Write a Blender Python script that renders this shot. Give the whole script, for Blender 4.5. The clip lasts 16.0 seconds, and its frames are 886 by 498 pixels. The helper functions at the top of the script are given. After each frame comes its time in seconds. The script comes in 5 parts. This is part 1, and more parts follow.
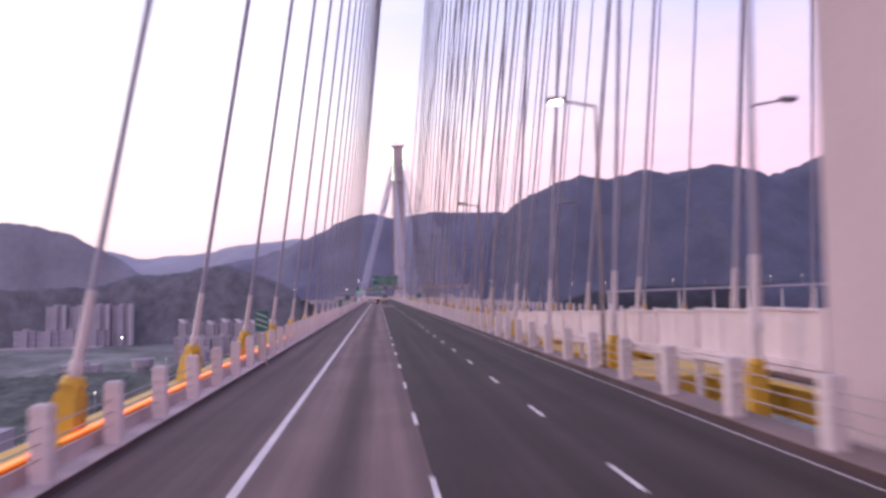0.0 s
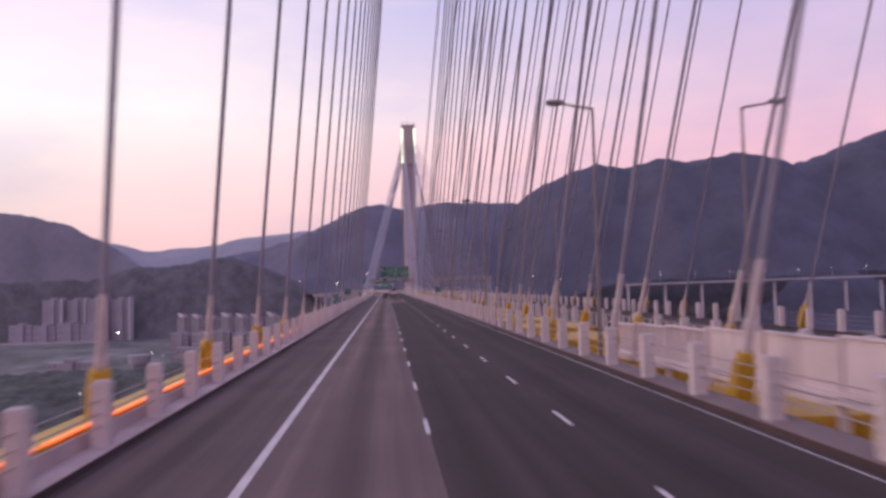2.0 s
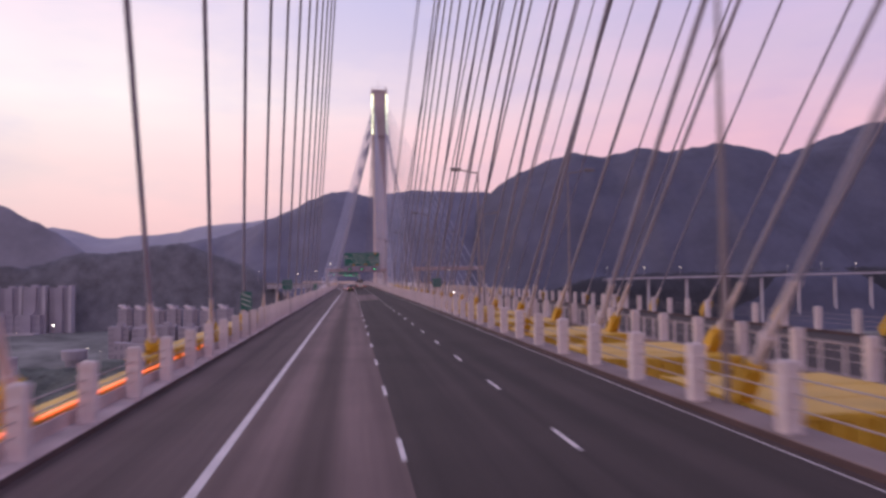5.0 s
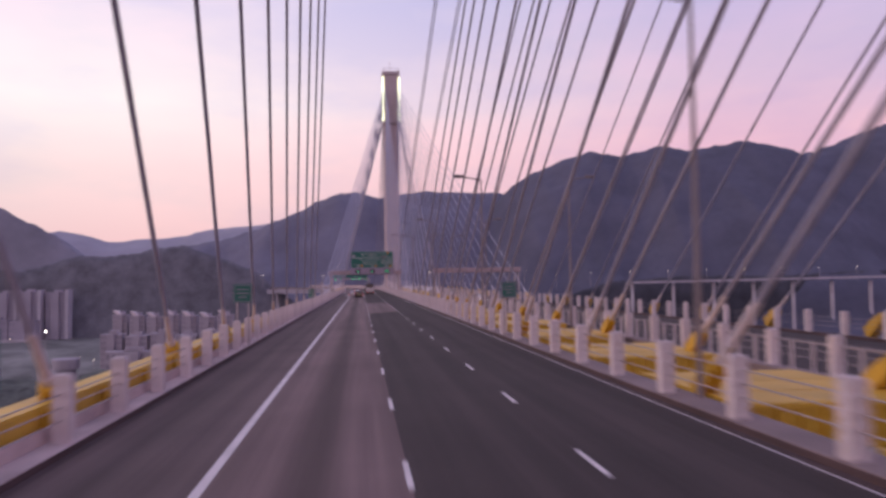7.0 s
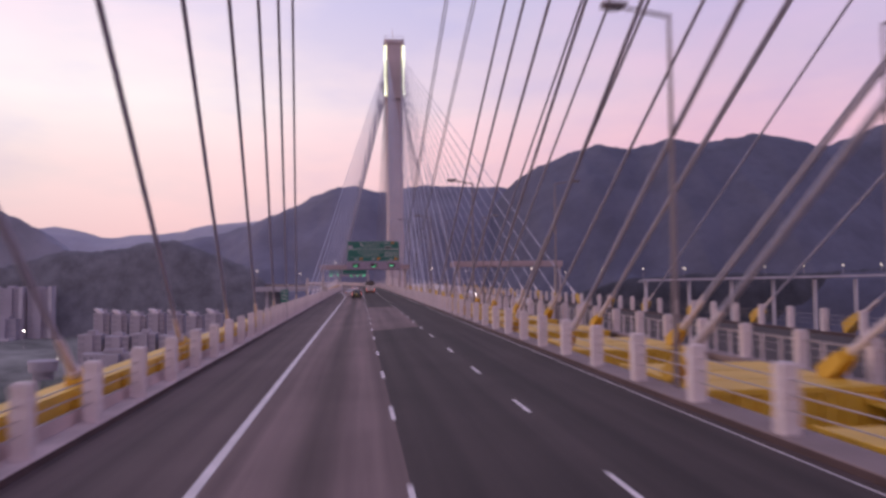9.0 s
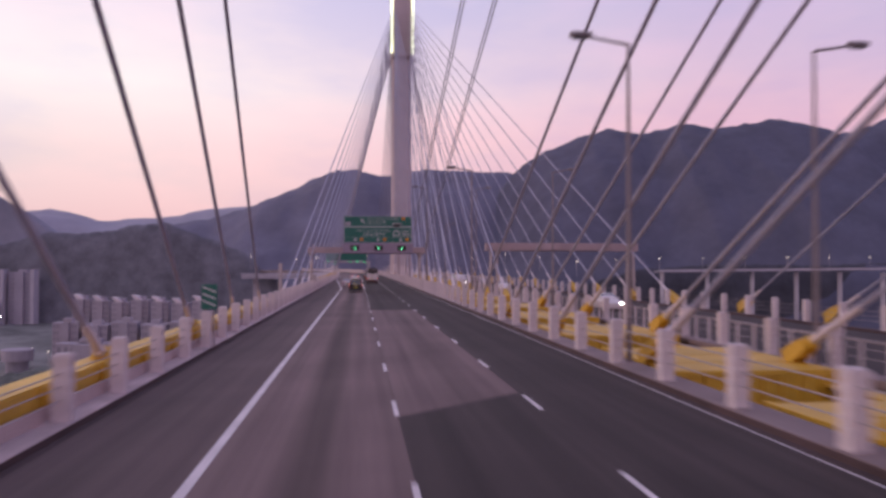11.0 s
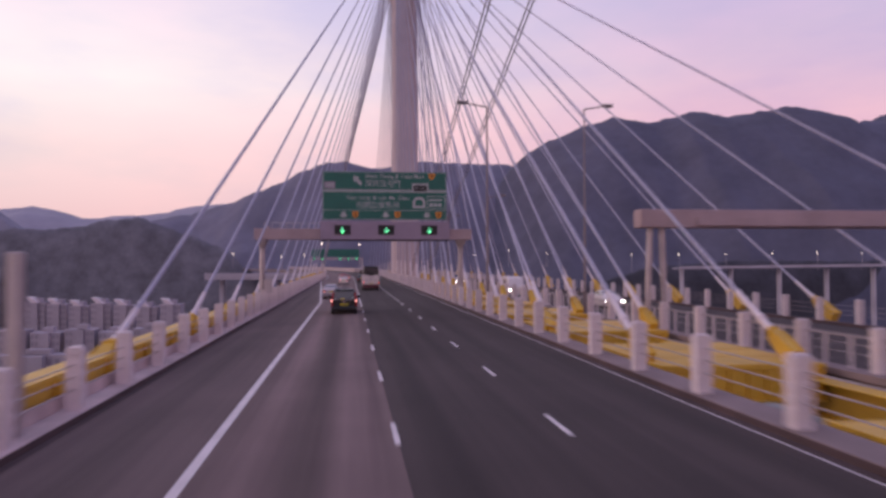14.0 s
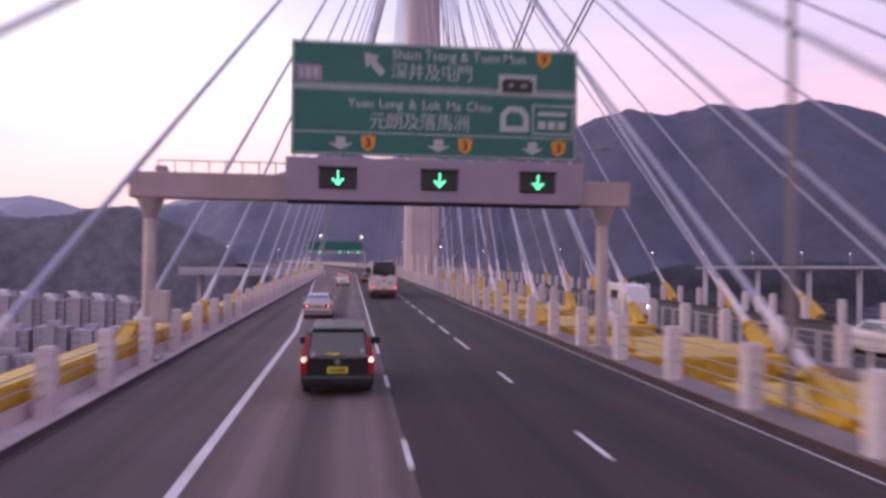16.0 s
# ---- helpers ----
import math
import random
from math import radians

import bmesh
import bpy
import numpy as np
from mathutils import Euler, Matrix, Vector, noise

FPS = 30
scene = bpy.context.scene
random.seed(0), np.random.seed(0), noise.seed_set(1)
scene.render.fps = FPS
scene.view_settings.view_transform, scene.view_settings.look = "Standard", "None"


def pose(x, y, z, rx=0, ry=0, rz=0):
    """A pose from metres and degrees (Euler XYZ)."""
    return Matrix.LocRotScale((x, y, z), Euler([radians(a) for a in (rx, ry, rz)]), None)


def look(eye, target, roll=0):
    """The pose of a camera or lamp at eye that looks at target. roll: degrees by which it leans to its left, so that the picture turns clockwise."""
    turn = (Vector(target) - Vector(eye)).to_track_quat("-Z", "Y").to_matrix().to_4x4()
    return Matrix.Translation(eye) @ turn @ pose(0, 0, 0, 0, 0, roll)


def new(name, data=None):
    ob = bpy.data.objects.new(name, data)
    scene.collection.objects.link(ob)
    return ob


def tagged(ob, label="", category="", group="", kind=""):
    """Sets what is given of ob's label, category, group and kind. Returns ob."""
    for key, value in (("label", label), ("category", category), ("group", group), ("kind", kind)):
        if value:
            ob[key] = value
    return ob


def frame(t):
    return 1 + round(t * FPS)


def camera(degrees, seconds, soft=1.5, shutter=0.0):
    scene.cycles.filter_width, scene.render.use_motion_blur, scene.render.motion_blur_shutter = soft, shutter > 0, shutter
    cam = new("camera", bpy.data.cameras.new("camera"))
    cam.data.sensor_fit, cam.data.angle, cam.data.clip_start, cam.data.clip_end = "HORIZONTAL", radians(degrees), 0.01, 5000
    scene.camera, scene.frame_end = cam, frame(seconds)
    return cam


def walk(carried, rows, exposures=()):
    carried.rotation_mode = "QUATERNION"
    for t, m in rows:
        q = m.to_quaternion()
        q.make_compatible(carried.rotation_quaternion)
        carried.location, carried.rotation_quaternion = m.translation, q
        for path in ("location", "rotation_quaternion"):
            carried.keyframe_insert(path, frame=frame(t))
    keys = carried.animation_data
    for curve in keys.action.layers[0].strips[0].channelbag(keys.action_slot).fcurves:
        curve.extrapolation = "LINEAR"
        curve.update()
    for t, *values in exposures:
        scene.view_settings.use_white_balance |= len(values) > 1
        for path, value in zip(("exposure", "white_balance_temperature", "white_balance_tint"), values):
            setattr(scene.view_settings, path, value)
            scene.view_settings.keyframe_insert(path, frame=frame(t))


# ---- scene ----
# ---- camera and path ----
cam = camera(60.0, 16.0, soft=3.1, shutter=0.8)
FALL = 0.0254                     # crossfall of each carriageway
EYE = 3.5
# seconds, x, y, yaw, pitch, roll
PATH = [
    (0.0, -0.942, -0.002, -4.815, 3.275, 1.457),
    (0.5, -0.922, 8.595, -3.657, 3.162, 1.696),
    (1.0, -0.908, 17.241, -3.290, 2.873, 1.351),
    (1.5, -0.905, 25.526, -3.698, 2.839, 0.867),
    (2.0, -0.919, 33.884, -4.188, 2.779, 1.416),
    (2.5, -0.945, 42.338, -4.927, 2.699, 1.349),
    (3.0, -0.978, 50.665, -5.657, 2.407, 1.048),
    (3.5, -1.010, 58.968, -6.304, 2.368, 0.731),
    (4.0, -1.031, 67.433, -6.728, 2.137, 0.746),
    (6.5, -0.825, 110.771, -6.715, 2.178, 0.652),
    (7.0, -0.817, 119.141, -6.098, 2.434, 0.752),
    (7.5, -0.814, 127.779, -5.720, 3.042, 0.128),
    (8.0, -0.814, 136.507, -5.872, 2.834, 0.059),
    (8.5, -0.815, 145.192, -6.087, 2.552, 0.481),
    (9.0, -0.819, 153.655, -6.196, 2.222, 0.612),
    (11.5, -0.915, 196.785, -6.244, 1.267, -0.177),
    (12.0, -0.935, 205.299, -6.391, 1.372, 0.049),
    (12.5, -0.946, 213.835, -6.576, 1.260, -0.174),
    (13.0, -0.947, 222.409, -6.690, 1.209, 0.525),
    (13.5, -0.934, 230.993, -6.689, 1.292, 0.785),
    (14.0, -0.915, 239.562, -6.879, 1.122, 0.122),
    (14.5, -0.909, 248.133, -6.839, 1.093, -0.562),
    (15.0, -0.937, 256.679, -6.513, 1.110, -0.738),
    (15.5, -0.984, 265.384, -6.490, 1.226, -0.912),
    (16.0, -1.039, 274.152, -6.812, 0.794, -0.673),
]
walk(cam, [(t, pose(x, y, EYE + FALL * x, 90 + pitch, roll, yaw)) for t, x, y, yaw, pitch, roll in PATH],
     exposures=[(0.0, 0.62, 6500, 11), (0.5, 0.22, 6650, 13), (1.2, 0.12, 6850, 16), (3.5, 0.04, 6900, 17), (6.5, 0.03, 6900, 17), (13.5, 0.0, 6900, 17), (15.0, 0.10, 6900, 17), (16.0, 0.42, 6700, 14)])

# ---- world and light ----
world = bpy.data.worlds.new("dusk")
scene.world = world
world.use_nodes = True
wn, wl = world.node_tree.nodes, world.node_tree.links
wn.clear()


def wnode(kind, **vals):
    n = wn.new(kind)
    for k, v in vals.items():
        n.inputs[k].default_value = v
    return n


def lin(r, g, b):
    return tuple(((c / 255 + 0.055) / 1.055) ** 2.4 if c > 10 else c / 255 / 12.92 for c in (r, g, b)) + (1.0,)


def ramp(tree_nodes, stops):
    n = tree_nodes.new("ShaderNodeValToRGB")
    while len(n.color_ramp.elements) < len(stops):
        n.color_ramp.elements.new(0.5)
    for e, (p, c) in zip(n.color_ramp.elements, stops):
        e.position, e.color = p, c
    return n


coord = wnode("ShaderNodeTexCoord")
split = wnode("ShaderNodeSeparateXYZ")
wl.new(coord.outputs["Generated"], split.inputs[0])
west = ramp(wn, [(0.0, lin(214, 181, 194)), (0.06, lin(217, 186, 198)), (0.14, lin(230, 206, 212)), (0.22, lin(238, 230, 233)), (0.34, lin(222, 213, 232)), (0.6, lin(196, 192, 222)), (1.0, lin(170, 172, 210))])
far_west = ramp(wn, [(0.0, lin(194, 174, 190)), (0.06, lin(200, 180, 194)), (0.14, lin(218, 202, 209)), (0.22, lin(236, 230, 234)), (0.34, lin(222, 213, 232)), (0.6, lin(196, 192, 222)), (1.0, lin(170, 172, 210))])
east = ramp(wn, [(0.0, lin(222, 182, 192)), (0.08, lin(224, 177, 192)), (0.16, lin(222, 178, 198)), (0.24, lin(204, 180, 207)), (0.34, lin(172, 171, 212)), (0.6, lin(150, 156, 204)), (1.0, lin(140, 150, 200))])
wl.new(split.outputs["Z"], west.inputs[0])
wl.new(split.outputs["Z"], east.inputs[0])
wl.new(split.outputs["Z"], far_west.inputs[0])
# soft cloud bands that stretch along the horizon
stretch = wn.new("ShaderNodeMapping")
stretch.inputs["Scale"].default_value = (1.7, 1.7, 5.5)
wl.new(coord.outputs["Generated"], stretch.inputs[0])
cloud = wnode("ShaderNodeTexNoise", Scale=1.6, Detail=5.0, Roughness=0.55)
wl.new(stretch.outputs[0], cloud.inputs["Vector"])
cloud_tone = ramp(wn, [(0.36, (0.86, 0.895, 0.99, 1)), (0.5, (0.99, 0.99, 1.0, 1)), (0.62, (1.09, 1.025, 1.02, 1))])
wl.new(cloud.outputs["Fac"], cloud_tone.inputs[0])
side = wn.new("ShaderNodeMapRange")
side.inputs["From Min"].default_value, side.inputs["From Max"].default_value = -0.28, 0.42
wl.new(split.outputs["X"], side.inputs["Value"])
outer = wn.new("ShaderNodeMapRange")
outer.inputs["From Min"].default_value, outer.inputs["From Max"].default_value = -0.42, -0.16
wl.new(split.outputs["X"], outer.inputs["Value"])
left = wn.new("ShaderNodeMixRGB")
wl.new(outer.outputs[0], left.inputs[0])
wl.new(far_west.outputs[0], left.inputs[1])
wl.new(west.outputs[0], left.inputs[2])
both = wn.new("ShaderNodeMixRGB")
wl.new(side.outputs[0], both.inputs[0])
wl.new(left.outputs[0], both.inputs[1])
wl.new(east.outputs[0], both.inputs[2])
clouded = wn.new("ShaderNodeMixRGB")
clouded.blend_type = "MULTIPLY"
clouded.inputs[0].default_value = 1.0
wl.new(both.outputs[0], clouded.inputs[1])
wl.new(cloud_tone.outputs[0], clouded.inputs[2])
glow = wnode("ShaderNodeBackground", Strength=1.10)
wl.new(clouded.outputs[0], glow.inputs[0])
sky = wn.new("ShaderNodeTexSky")
sky.sky_type, sky.sun_disc = "NISHITA", False
sky.sun_elevation, sky.sun_rotation = radians(2.0), radians(-75)
air = wnode("ShaderNodeBackground", Strength=0.05)
wl.new(sky.outputs[0], air.inputs[0])
total = wn.new("ShaderNodeAddShader")
wl.new(glow.outputs[0], total.inputs[0])
wl.new(air.outputs[0], total.inputs[1])
wout = wn.new("ShaderNodeOutputWorld")
wl.new(total.outputs[0], wout.inputs[0])

sun = new("sun", bpy.data.lights.new("sun", "SUN"))
sun.data.energy, sun.data.angle, sun.data.color = 0.50, radians(24), (1.0, 0.82, 0.80)
sun.matrix_world = look((-100, 30, 22), (0, 0, 0))


# ---- materials ----
def mat(name, rgb, rough=0.7, metal=0.0, var=0.25, scale=3.0, fine=40.0, bump=0.2, glow_rgb=None, glow_power=0.0, per_object=0.0, coat=0.0):
    """Two scales of tone, a fine relief and, on request, a tone of its own for each object."""
    m = bpy.data.materials.new(name)
    m.use_nodes = True
    n, l = m.node_tree.nodes, m.node_tree.links
    b = n["Principled BSDF"]
    b.inputs["Roughness"].default_value, b.inputs["Metallic"].default_value = rough, metal
    b.inputs["Coat Weight"].default_value = coat
    tc = n.new("ShaderNodeTexCoord")
    big, small = n.new("ShaderNodeTexNoise"), n.new("ShaderNodeTexNoise")
    big.inputs["Scale"].default_value, small.inputs["Scale"].default_value = 1 / scale, fine
    big.inputs["Detail"].default_value = small.inputs["Detail"].default_value = 4
    for t in (big, small):
        l.new(tc.outputs["Object"], t.inputs["Vector"])
    mix = n.new("ShaderNodeMath")
    mix.operation = "MULTIPLY_ADD"
    mix.inputs[1].default_value = 0.35
    l.new(small.outputs["Fac"], mix.inputs[0])
    l.new(big.outputs["Fac"], mix.inputs[2])
    last = mix.outputs[0]
    if per_object:
        info = n.new("ShaderNodeObjectInfo")
        own = n.new("ShaderNodeMath")
        own.operation = "MULTIPLY_ADD"
        own.inputs[1].default_value = per_object
        l.new(info.outputs["Random"], own.inputs[0])
        l.new(last, own.inputs[2])
        last = own.outputs[0]
    rgb = (rgb[0] * 1.08, rgb[1], rgb[2])
    lo = tuple(c * (1 - var) for c in rgb) + (1,)
    hi = tuple(min(1, c * (1 + var)) for c in rgb) + (1,)
    r = ramp(n, [(0.42, lo), (0.92, hi)])
    l.new(last, r.inputs[0])
    l.new(r.outputs[0], b.inputs["Base Color"])
    if bump:
        bp = n.new("ShaderNodeBump")
        bp.inputs["Strength"].default_value, bp.inputs["Distance"].default_value = bump, 0.02
        l.new(small.outputs["Fac"], bp.inputs["Height"])
        l.new(bp.outputs[0], b.inputs["Normal"])
    if glow_rgb:
        b.inputs["Emission Color"].default_value = (*glow_rgb, 1)
        b.inputs["Emission Strength"].default_value = glow_power
    return m


def road_mat(name, rgb, tracks=()):
    """Asphalt with darker wheel tracks along y at the given x, oil stains and grain."""
    m = mat(name, rgb, 0.85, var=0.16, scale=5.0, fine=22.0, bump=0.35)
    n, l = m.node_tree.nodes, m.node_tree.links
    b = n["Principled BSDF"]
    base = b.inputs["Base Color"].links[0].from_socket
    tc = n.new("ShaderNodeTexCoord")
    sep = n.new("ShaderNodeSeparateXYZ")
    l.new(tc.outputs["Object"], sep.inputs[0])
    long = n.new("ShaderNodeMapping")
    long.inputs["Scale"].default_value = (1.6, 0.03, 1)
    l.new(tc.outputs["Object"], long.inputs[0])
    streak = n.new("ShaderNodeTexNoise")
    streak.inputs["Scale"].default_value, streak.inputs["Detail"].default_value = 1.0, 5
    l.new(long.outputs[0], streak.inputs["Vector"])
    sr = ramp(n, [(0.3, (0.72, 0.70, 0.72, 1)), (0.65, (1.12, 1.12, 1.12, 1))])
    l.new(streak.outputs["Fac"], sr.inputs[0])
    mul = n.new("ShaderNodeMixRGB")
    mul.blend_type = "MULTIPLY"
    mul.inputs[0].default_value = 1
    l.new(base, mul.inputs[1])
    l.new(sr.outputs[0], mul.inputs[2])
    last = mul.outputs[0]
    for x0, half, depth in tracks:
        d = n.new("ShaderNodeMath"); d.operation = "SUBTRACT"; d.inputs[1].default_value = x0
        l.new(sep.outputs["X"], d.inputs[0])
        a = n.new("ShaderNodeMath"); a.operation = "ABSOLUTE"
        l.new(d.outputs[0], a.inputs[0])
        mr = n.new("ShaderNodeMapRange"); mr.interpolation_type = "SMOOTHSTEP"
        mr.inputs["From Min"].default_value, mr.inputs["From Max"].default_value = 0.1, half
        mr.inputs["To Min"].default_value, mr.inputs["To Max"].default_value = depth, 1.0
        l.new(a.outputs[0], mr.inputs["Value"])
        mm = n.new("ShaderNodeMixRGB"); mm.blend_type = "MULTIPLY"; mm.inputs[0].default_value = 1
        l.new(last, mm.inputs[1]); l.new(mr.outputs[0], mm.inputs[2])
        last = mm.outputs[0]
    l.new(last, b.inputs["Base Color"])
    b.inputs["Specular IOR Level"].default_value = 0.3
    return m


ASPHALT = road_mat("dark_asphalt", (0.056, 0.042, 0.041), [(4.4, 0.6, 0.8), (6.2, 0.6, 0.85), (0.9, 0.5, 0.85), (2.6, 0.5, 0.85)])
SHOULDER = road_mat("shoulder_asphalt", (0.1188, 0.0864, 0.0864), [(-5.6, 0.9, 0.8)])
WORN = road_mat("worn_pale_asphalt", (0.182, 0.130, 0.127), [(-1.75, 0.75, 0.52), (-0.15, 0.35, 0.85), (-3.3, 0.35, 0.85), (1.9, 0.8, 0.7)])
LINE = mat("road_paint", (0.60, 0.56, 0.57), 0.6, var=0.18, scale=1.2, fine=30, bump=0.1)
WHITE = mat("white_paint", (0.56, 0.50, 0.515), 0.55, var=0.14, scale=1.0, fine=12, bump=0.08, per_object=0.25)
STEEL = mat("galvanised_steel", (0.40, 0.36, 0.37), 0.45, 0.4, var=0.15, scale=1.0, fine=15, bump=0.05)
LAMPSTEEL = mat("weathered_lamp_steel", (0.20, 0.17, 0.18), 0.55, 0.2, var=0.15, scale=1.0, fine=15, bump=0.05)
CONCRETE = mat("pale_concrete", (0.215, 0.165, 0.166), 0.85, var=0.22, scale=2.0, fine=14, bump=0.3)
TOWER = mat("tower_concrete", (0.47, 0.395, 0.42), 0.85, var=0.14, scale=7.0, fine=6, bump=0.2)
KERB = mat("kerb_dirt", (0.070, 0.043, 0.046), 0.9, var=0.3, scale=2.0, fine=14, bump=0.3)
YELLOW = mat("yellow_steel_paint", (0.55, 0.340, 0.036), 0.5, var=0.22, scale=2.5, fine=9, bump=0.1)
CABLE = mat("cable_sheath", (0.31, 0.31, 0.40), 0.5, var=0.12, scale=3.0, fine=20, bump=0.05)
SOCKET = mat("cable_socket", (0.58, 0.53, 0.56), 0.5, var=0.12, scale=1.0, fine=12, bump=0.05)
BROWN = mat("brown_gantry_paint", (0.35, 0.27, 0.285), 0.6, var=0.15, scale=1.5, fine=10, bump=0.1)
DARK = mat("dark_rubber", (0.02, 0.02, 0.022), 0.7, var=0.2, scale=0.5, fine=20, bump=0.1)
GLASS = mat("tinted_glass", (0.022, 0.022, 0.027), 0.08, var=0.05, scale=1, fine=2, bump=0.0, coat=1.0)
GLASS.node_tree.nodes["Principled BSDF"].inputs["Coat IOR"].default_value = 1.6
GREEN = mat("sign_green", (0.006, 0.115, 0.086), 0.45, var=0.12, scale=1.5, fine=8, bump=0.02)
SIGNWHITE = mat("sign_white", (0.35, 0.39, 0.39), 0.5, var=0.08, scale=0.6, fine=12, bump=0.0)
BLACK = mat("black_housing", (0.012, 0.012, 0.014), 0.5, var=0.1, scale=0.5, fine=12, bump=0.02)
ORANGE = mat("shield_orange", (0.62, 0.24, 0.02), 0.5, var=0.06, scale=0.5, fine=10, bump=0.0)
SIGNGREY = mat("sign_box_grey", (0.27, 0.22, 0.29), 0.6, var=0.1, scale=1.0, fine=10, bump=0.05)
ARROW = mat("green_arrow_lamp", (0.1, 0.8, 0.4), 0.5, var=0.0, bump=0, glow_rgb=(0.14, 1.0, 0.50), glow_power=1.5)
TAIL = mat("tail_lamp_lit", (0.5, 0.02, 0.02), 0.3, var=0.0, bump=0, glow_rgb=(1.0, 0.10, 0.05), glow_power=4.0)
TAILCORE = mat("tail_lamp_core", (0.8, 0.3, 0.2), 0.3, var=0.0, bump=0, glow_rgb=(1.0, 0.36, 0.30), glow_power=3.2)
TAILRED = mat("red_lens", (0.26, 0.008, 0.016), 0.2, var=0.05, scale=0.4, fine=20, bump=0.0)
HEAD = mat("head_lamp_lit", (0.9, 0.9, 0.9), 0.3, var=0.0, bump=0, glow_rgb=(1.0, 0.98, 0.95), glow_power=12.0)
WARM = mat("warm_lamp_lit", (0.9, 0.8, 0.6), 0.3, var=0.0, bump=0, glow_rgb=(1.0, 0.88, 0.70), glow_power=4.0)
LAMPLIT = mat("street_lamp_lit", (0.9, 0.8, 0.5), 0.3, var=0.0, bump=0, glow_rgb=(1.0, 0.85, 0.50), glow_power=60.0)
TOWERLAMP = mat("tower_lamp_strip", (0.9, 0.95, 0.7), 0.3, var=0.0, bump=0, glow_rgb=(0.86, 1.0, 0.66), glow_power=2.6)
STRIP = mat("orange_lamp_strip", (0.8, 0.3, 0.05), 0.4, var=0.0, bump=0, glow_rgb=(1.0, 0.15, 0.05), glow_power=1.5)
# opaque pale blue base stands in for sky reflected in a rear window
SKYGLASS = mat("sky_toned_window_glass", (0.15, 0.16, 0.21), 0.06, var=0.10, scale=1, fine=2, bump=0.0, coat=1.0)
SILVER = mat("silver_car_paint", (0.46, 0.43, 0.46), 0.28, 0.5, var=0.05, scale=1.0, fine=60, bump=0.0, coat=0.5)
BLACKPAINT = mat("black_car_paint", (0.008, 0.010, 0.010), 0.22, 0.0, var=0.1, scale=1.0, fine=60, bump=0.0, coat=0.5)
WHITEPAINT = mat("white_car_paint", (0.62, 0.58, 0.58), 0.3, 0.0, var=0.05, scale=1.0, fine=40, bump=0.0, coat=0.5)
REDPAINT = mat("red_car_paint", (0.28, 0.02, 0.025), 0.3, 0.0, var=0.05, scale=1.0, fine=40, bump=0.0, coat=0.5)
MAROON = mat("maroon_bus_paint", (0.085, 0.012, 0.024), 0.35, 0.0, var=0.08, scale=1.0, fine=40, bump=0.0, coat=0.4)
CHROME = mat("chrome", (0.7, 0.68, 0.7), 0.15, 1.0, var=0.03, scale=1.0, fine=10, bump=0.0)
PLATE = mat("yellow_plate", (0.62, 0.52, 0.02), 0.5, var=0.05, scale=0.3, fine=20, bump=0.0)
# base colours of these hills and of WOOD hold the air haze
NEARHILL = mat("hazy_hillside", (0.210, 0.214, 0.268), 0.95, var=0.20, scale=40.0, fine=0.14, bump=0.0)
HILL = mat("hazed_wooded_hillside", (0.082, 0.085, 0.128), 0.95, var=0.22, scale=45.0, fine=0.14, bump=0.0)
FARHILL = mat("hazed_far_hillside", (0.285, 0.285, 0.345), 0.95, var=0.12, scale=160.0, fine=0.05, bump=0.0)
WOOD = mat("hazed_woodland", (0.126, 0.127, 0.150), 0.95, var=0.36, scale=14.0, fine=0.4, bump=0.0)
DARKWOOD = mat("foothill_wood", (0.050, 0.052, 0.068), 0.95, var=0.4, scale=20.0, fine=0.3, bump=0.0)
LAND = mat("lowland", (0.165, 0.168, 0.160), 0.95, var=0.55, scale=30.0, fine=0.12, bump=0.0)
VALLEY = mat("valley_trees", (0.078, 0.086, 0.078), 0.95, var=0.6, scale=16.0, fine=0.35, bump=0.0)
# lighter copy of pale_concrete: windscreen glare over the left side put into the colour
PALE = mat("veil_lifted_concrete", (0.47, 0.385, 0.39), 0.85, var=0.30, scale=1.6, fine=14, bump=0.3)
# viaducts and far housing get their haze from lifted, greyed base colours
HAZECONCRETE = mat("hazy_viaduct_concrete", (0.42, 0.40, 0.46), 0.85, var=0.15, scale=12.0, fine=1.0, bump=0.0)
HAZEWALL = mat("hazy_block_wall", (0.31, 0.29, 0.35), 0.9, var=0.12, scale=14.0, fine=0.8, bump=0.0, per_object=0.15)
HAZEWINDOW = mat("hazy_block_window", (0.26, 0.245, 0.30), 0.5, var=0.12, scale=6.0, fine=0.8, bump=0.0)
# this ridge's haze is in its colour as well, hence paler than HILL
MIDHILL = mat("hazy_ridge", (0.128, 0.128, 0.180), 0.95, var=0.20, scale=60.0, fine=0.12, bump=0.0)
WATER = mat("harbour_water", (0.06, 0.06, 0.075), 0.2, var=0.1, scale=40.0, fine=0.3, bump=0.1)
# window colour raised towards the wall colour to show haze on nearer blocks
FLAT = mat("block_wall", (0.345, 0.315, 0.36), 0.9, var=0.15, scale=14.0, fine=0.8, bump=0.0, per_object=0.2)
FLATDARK = mat("block_window", (0.255, 0.235, 0.28), 0.4, var=0.15, scale=6.0, fine=0.8, bump=0.0)


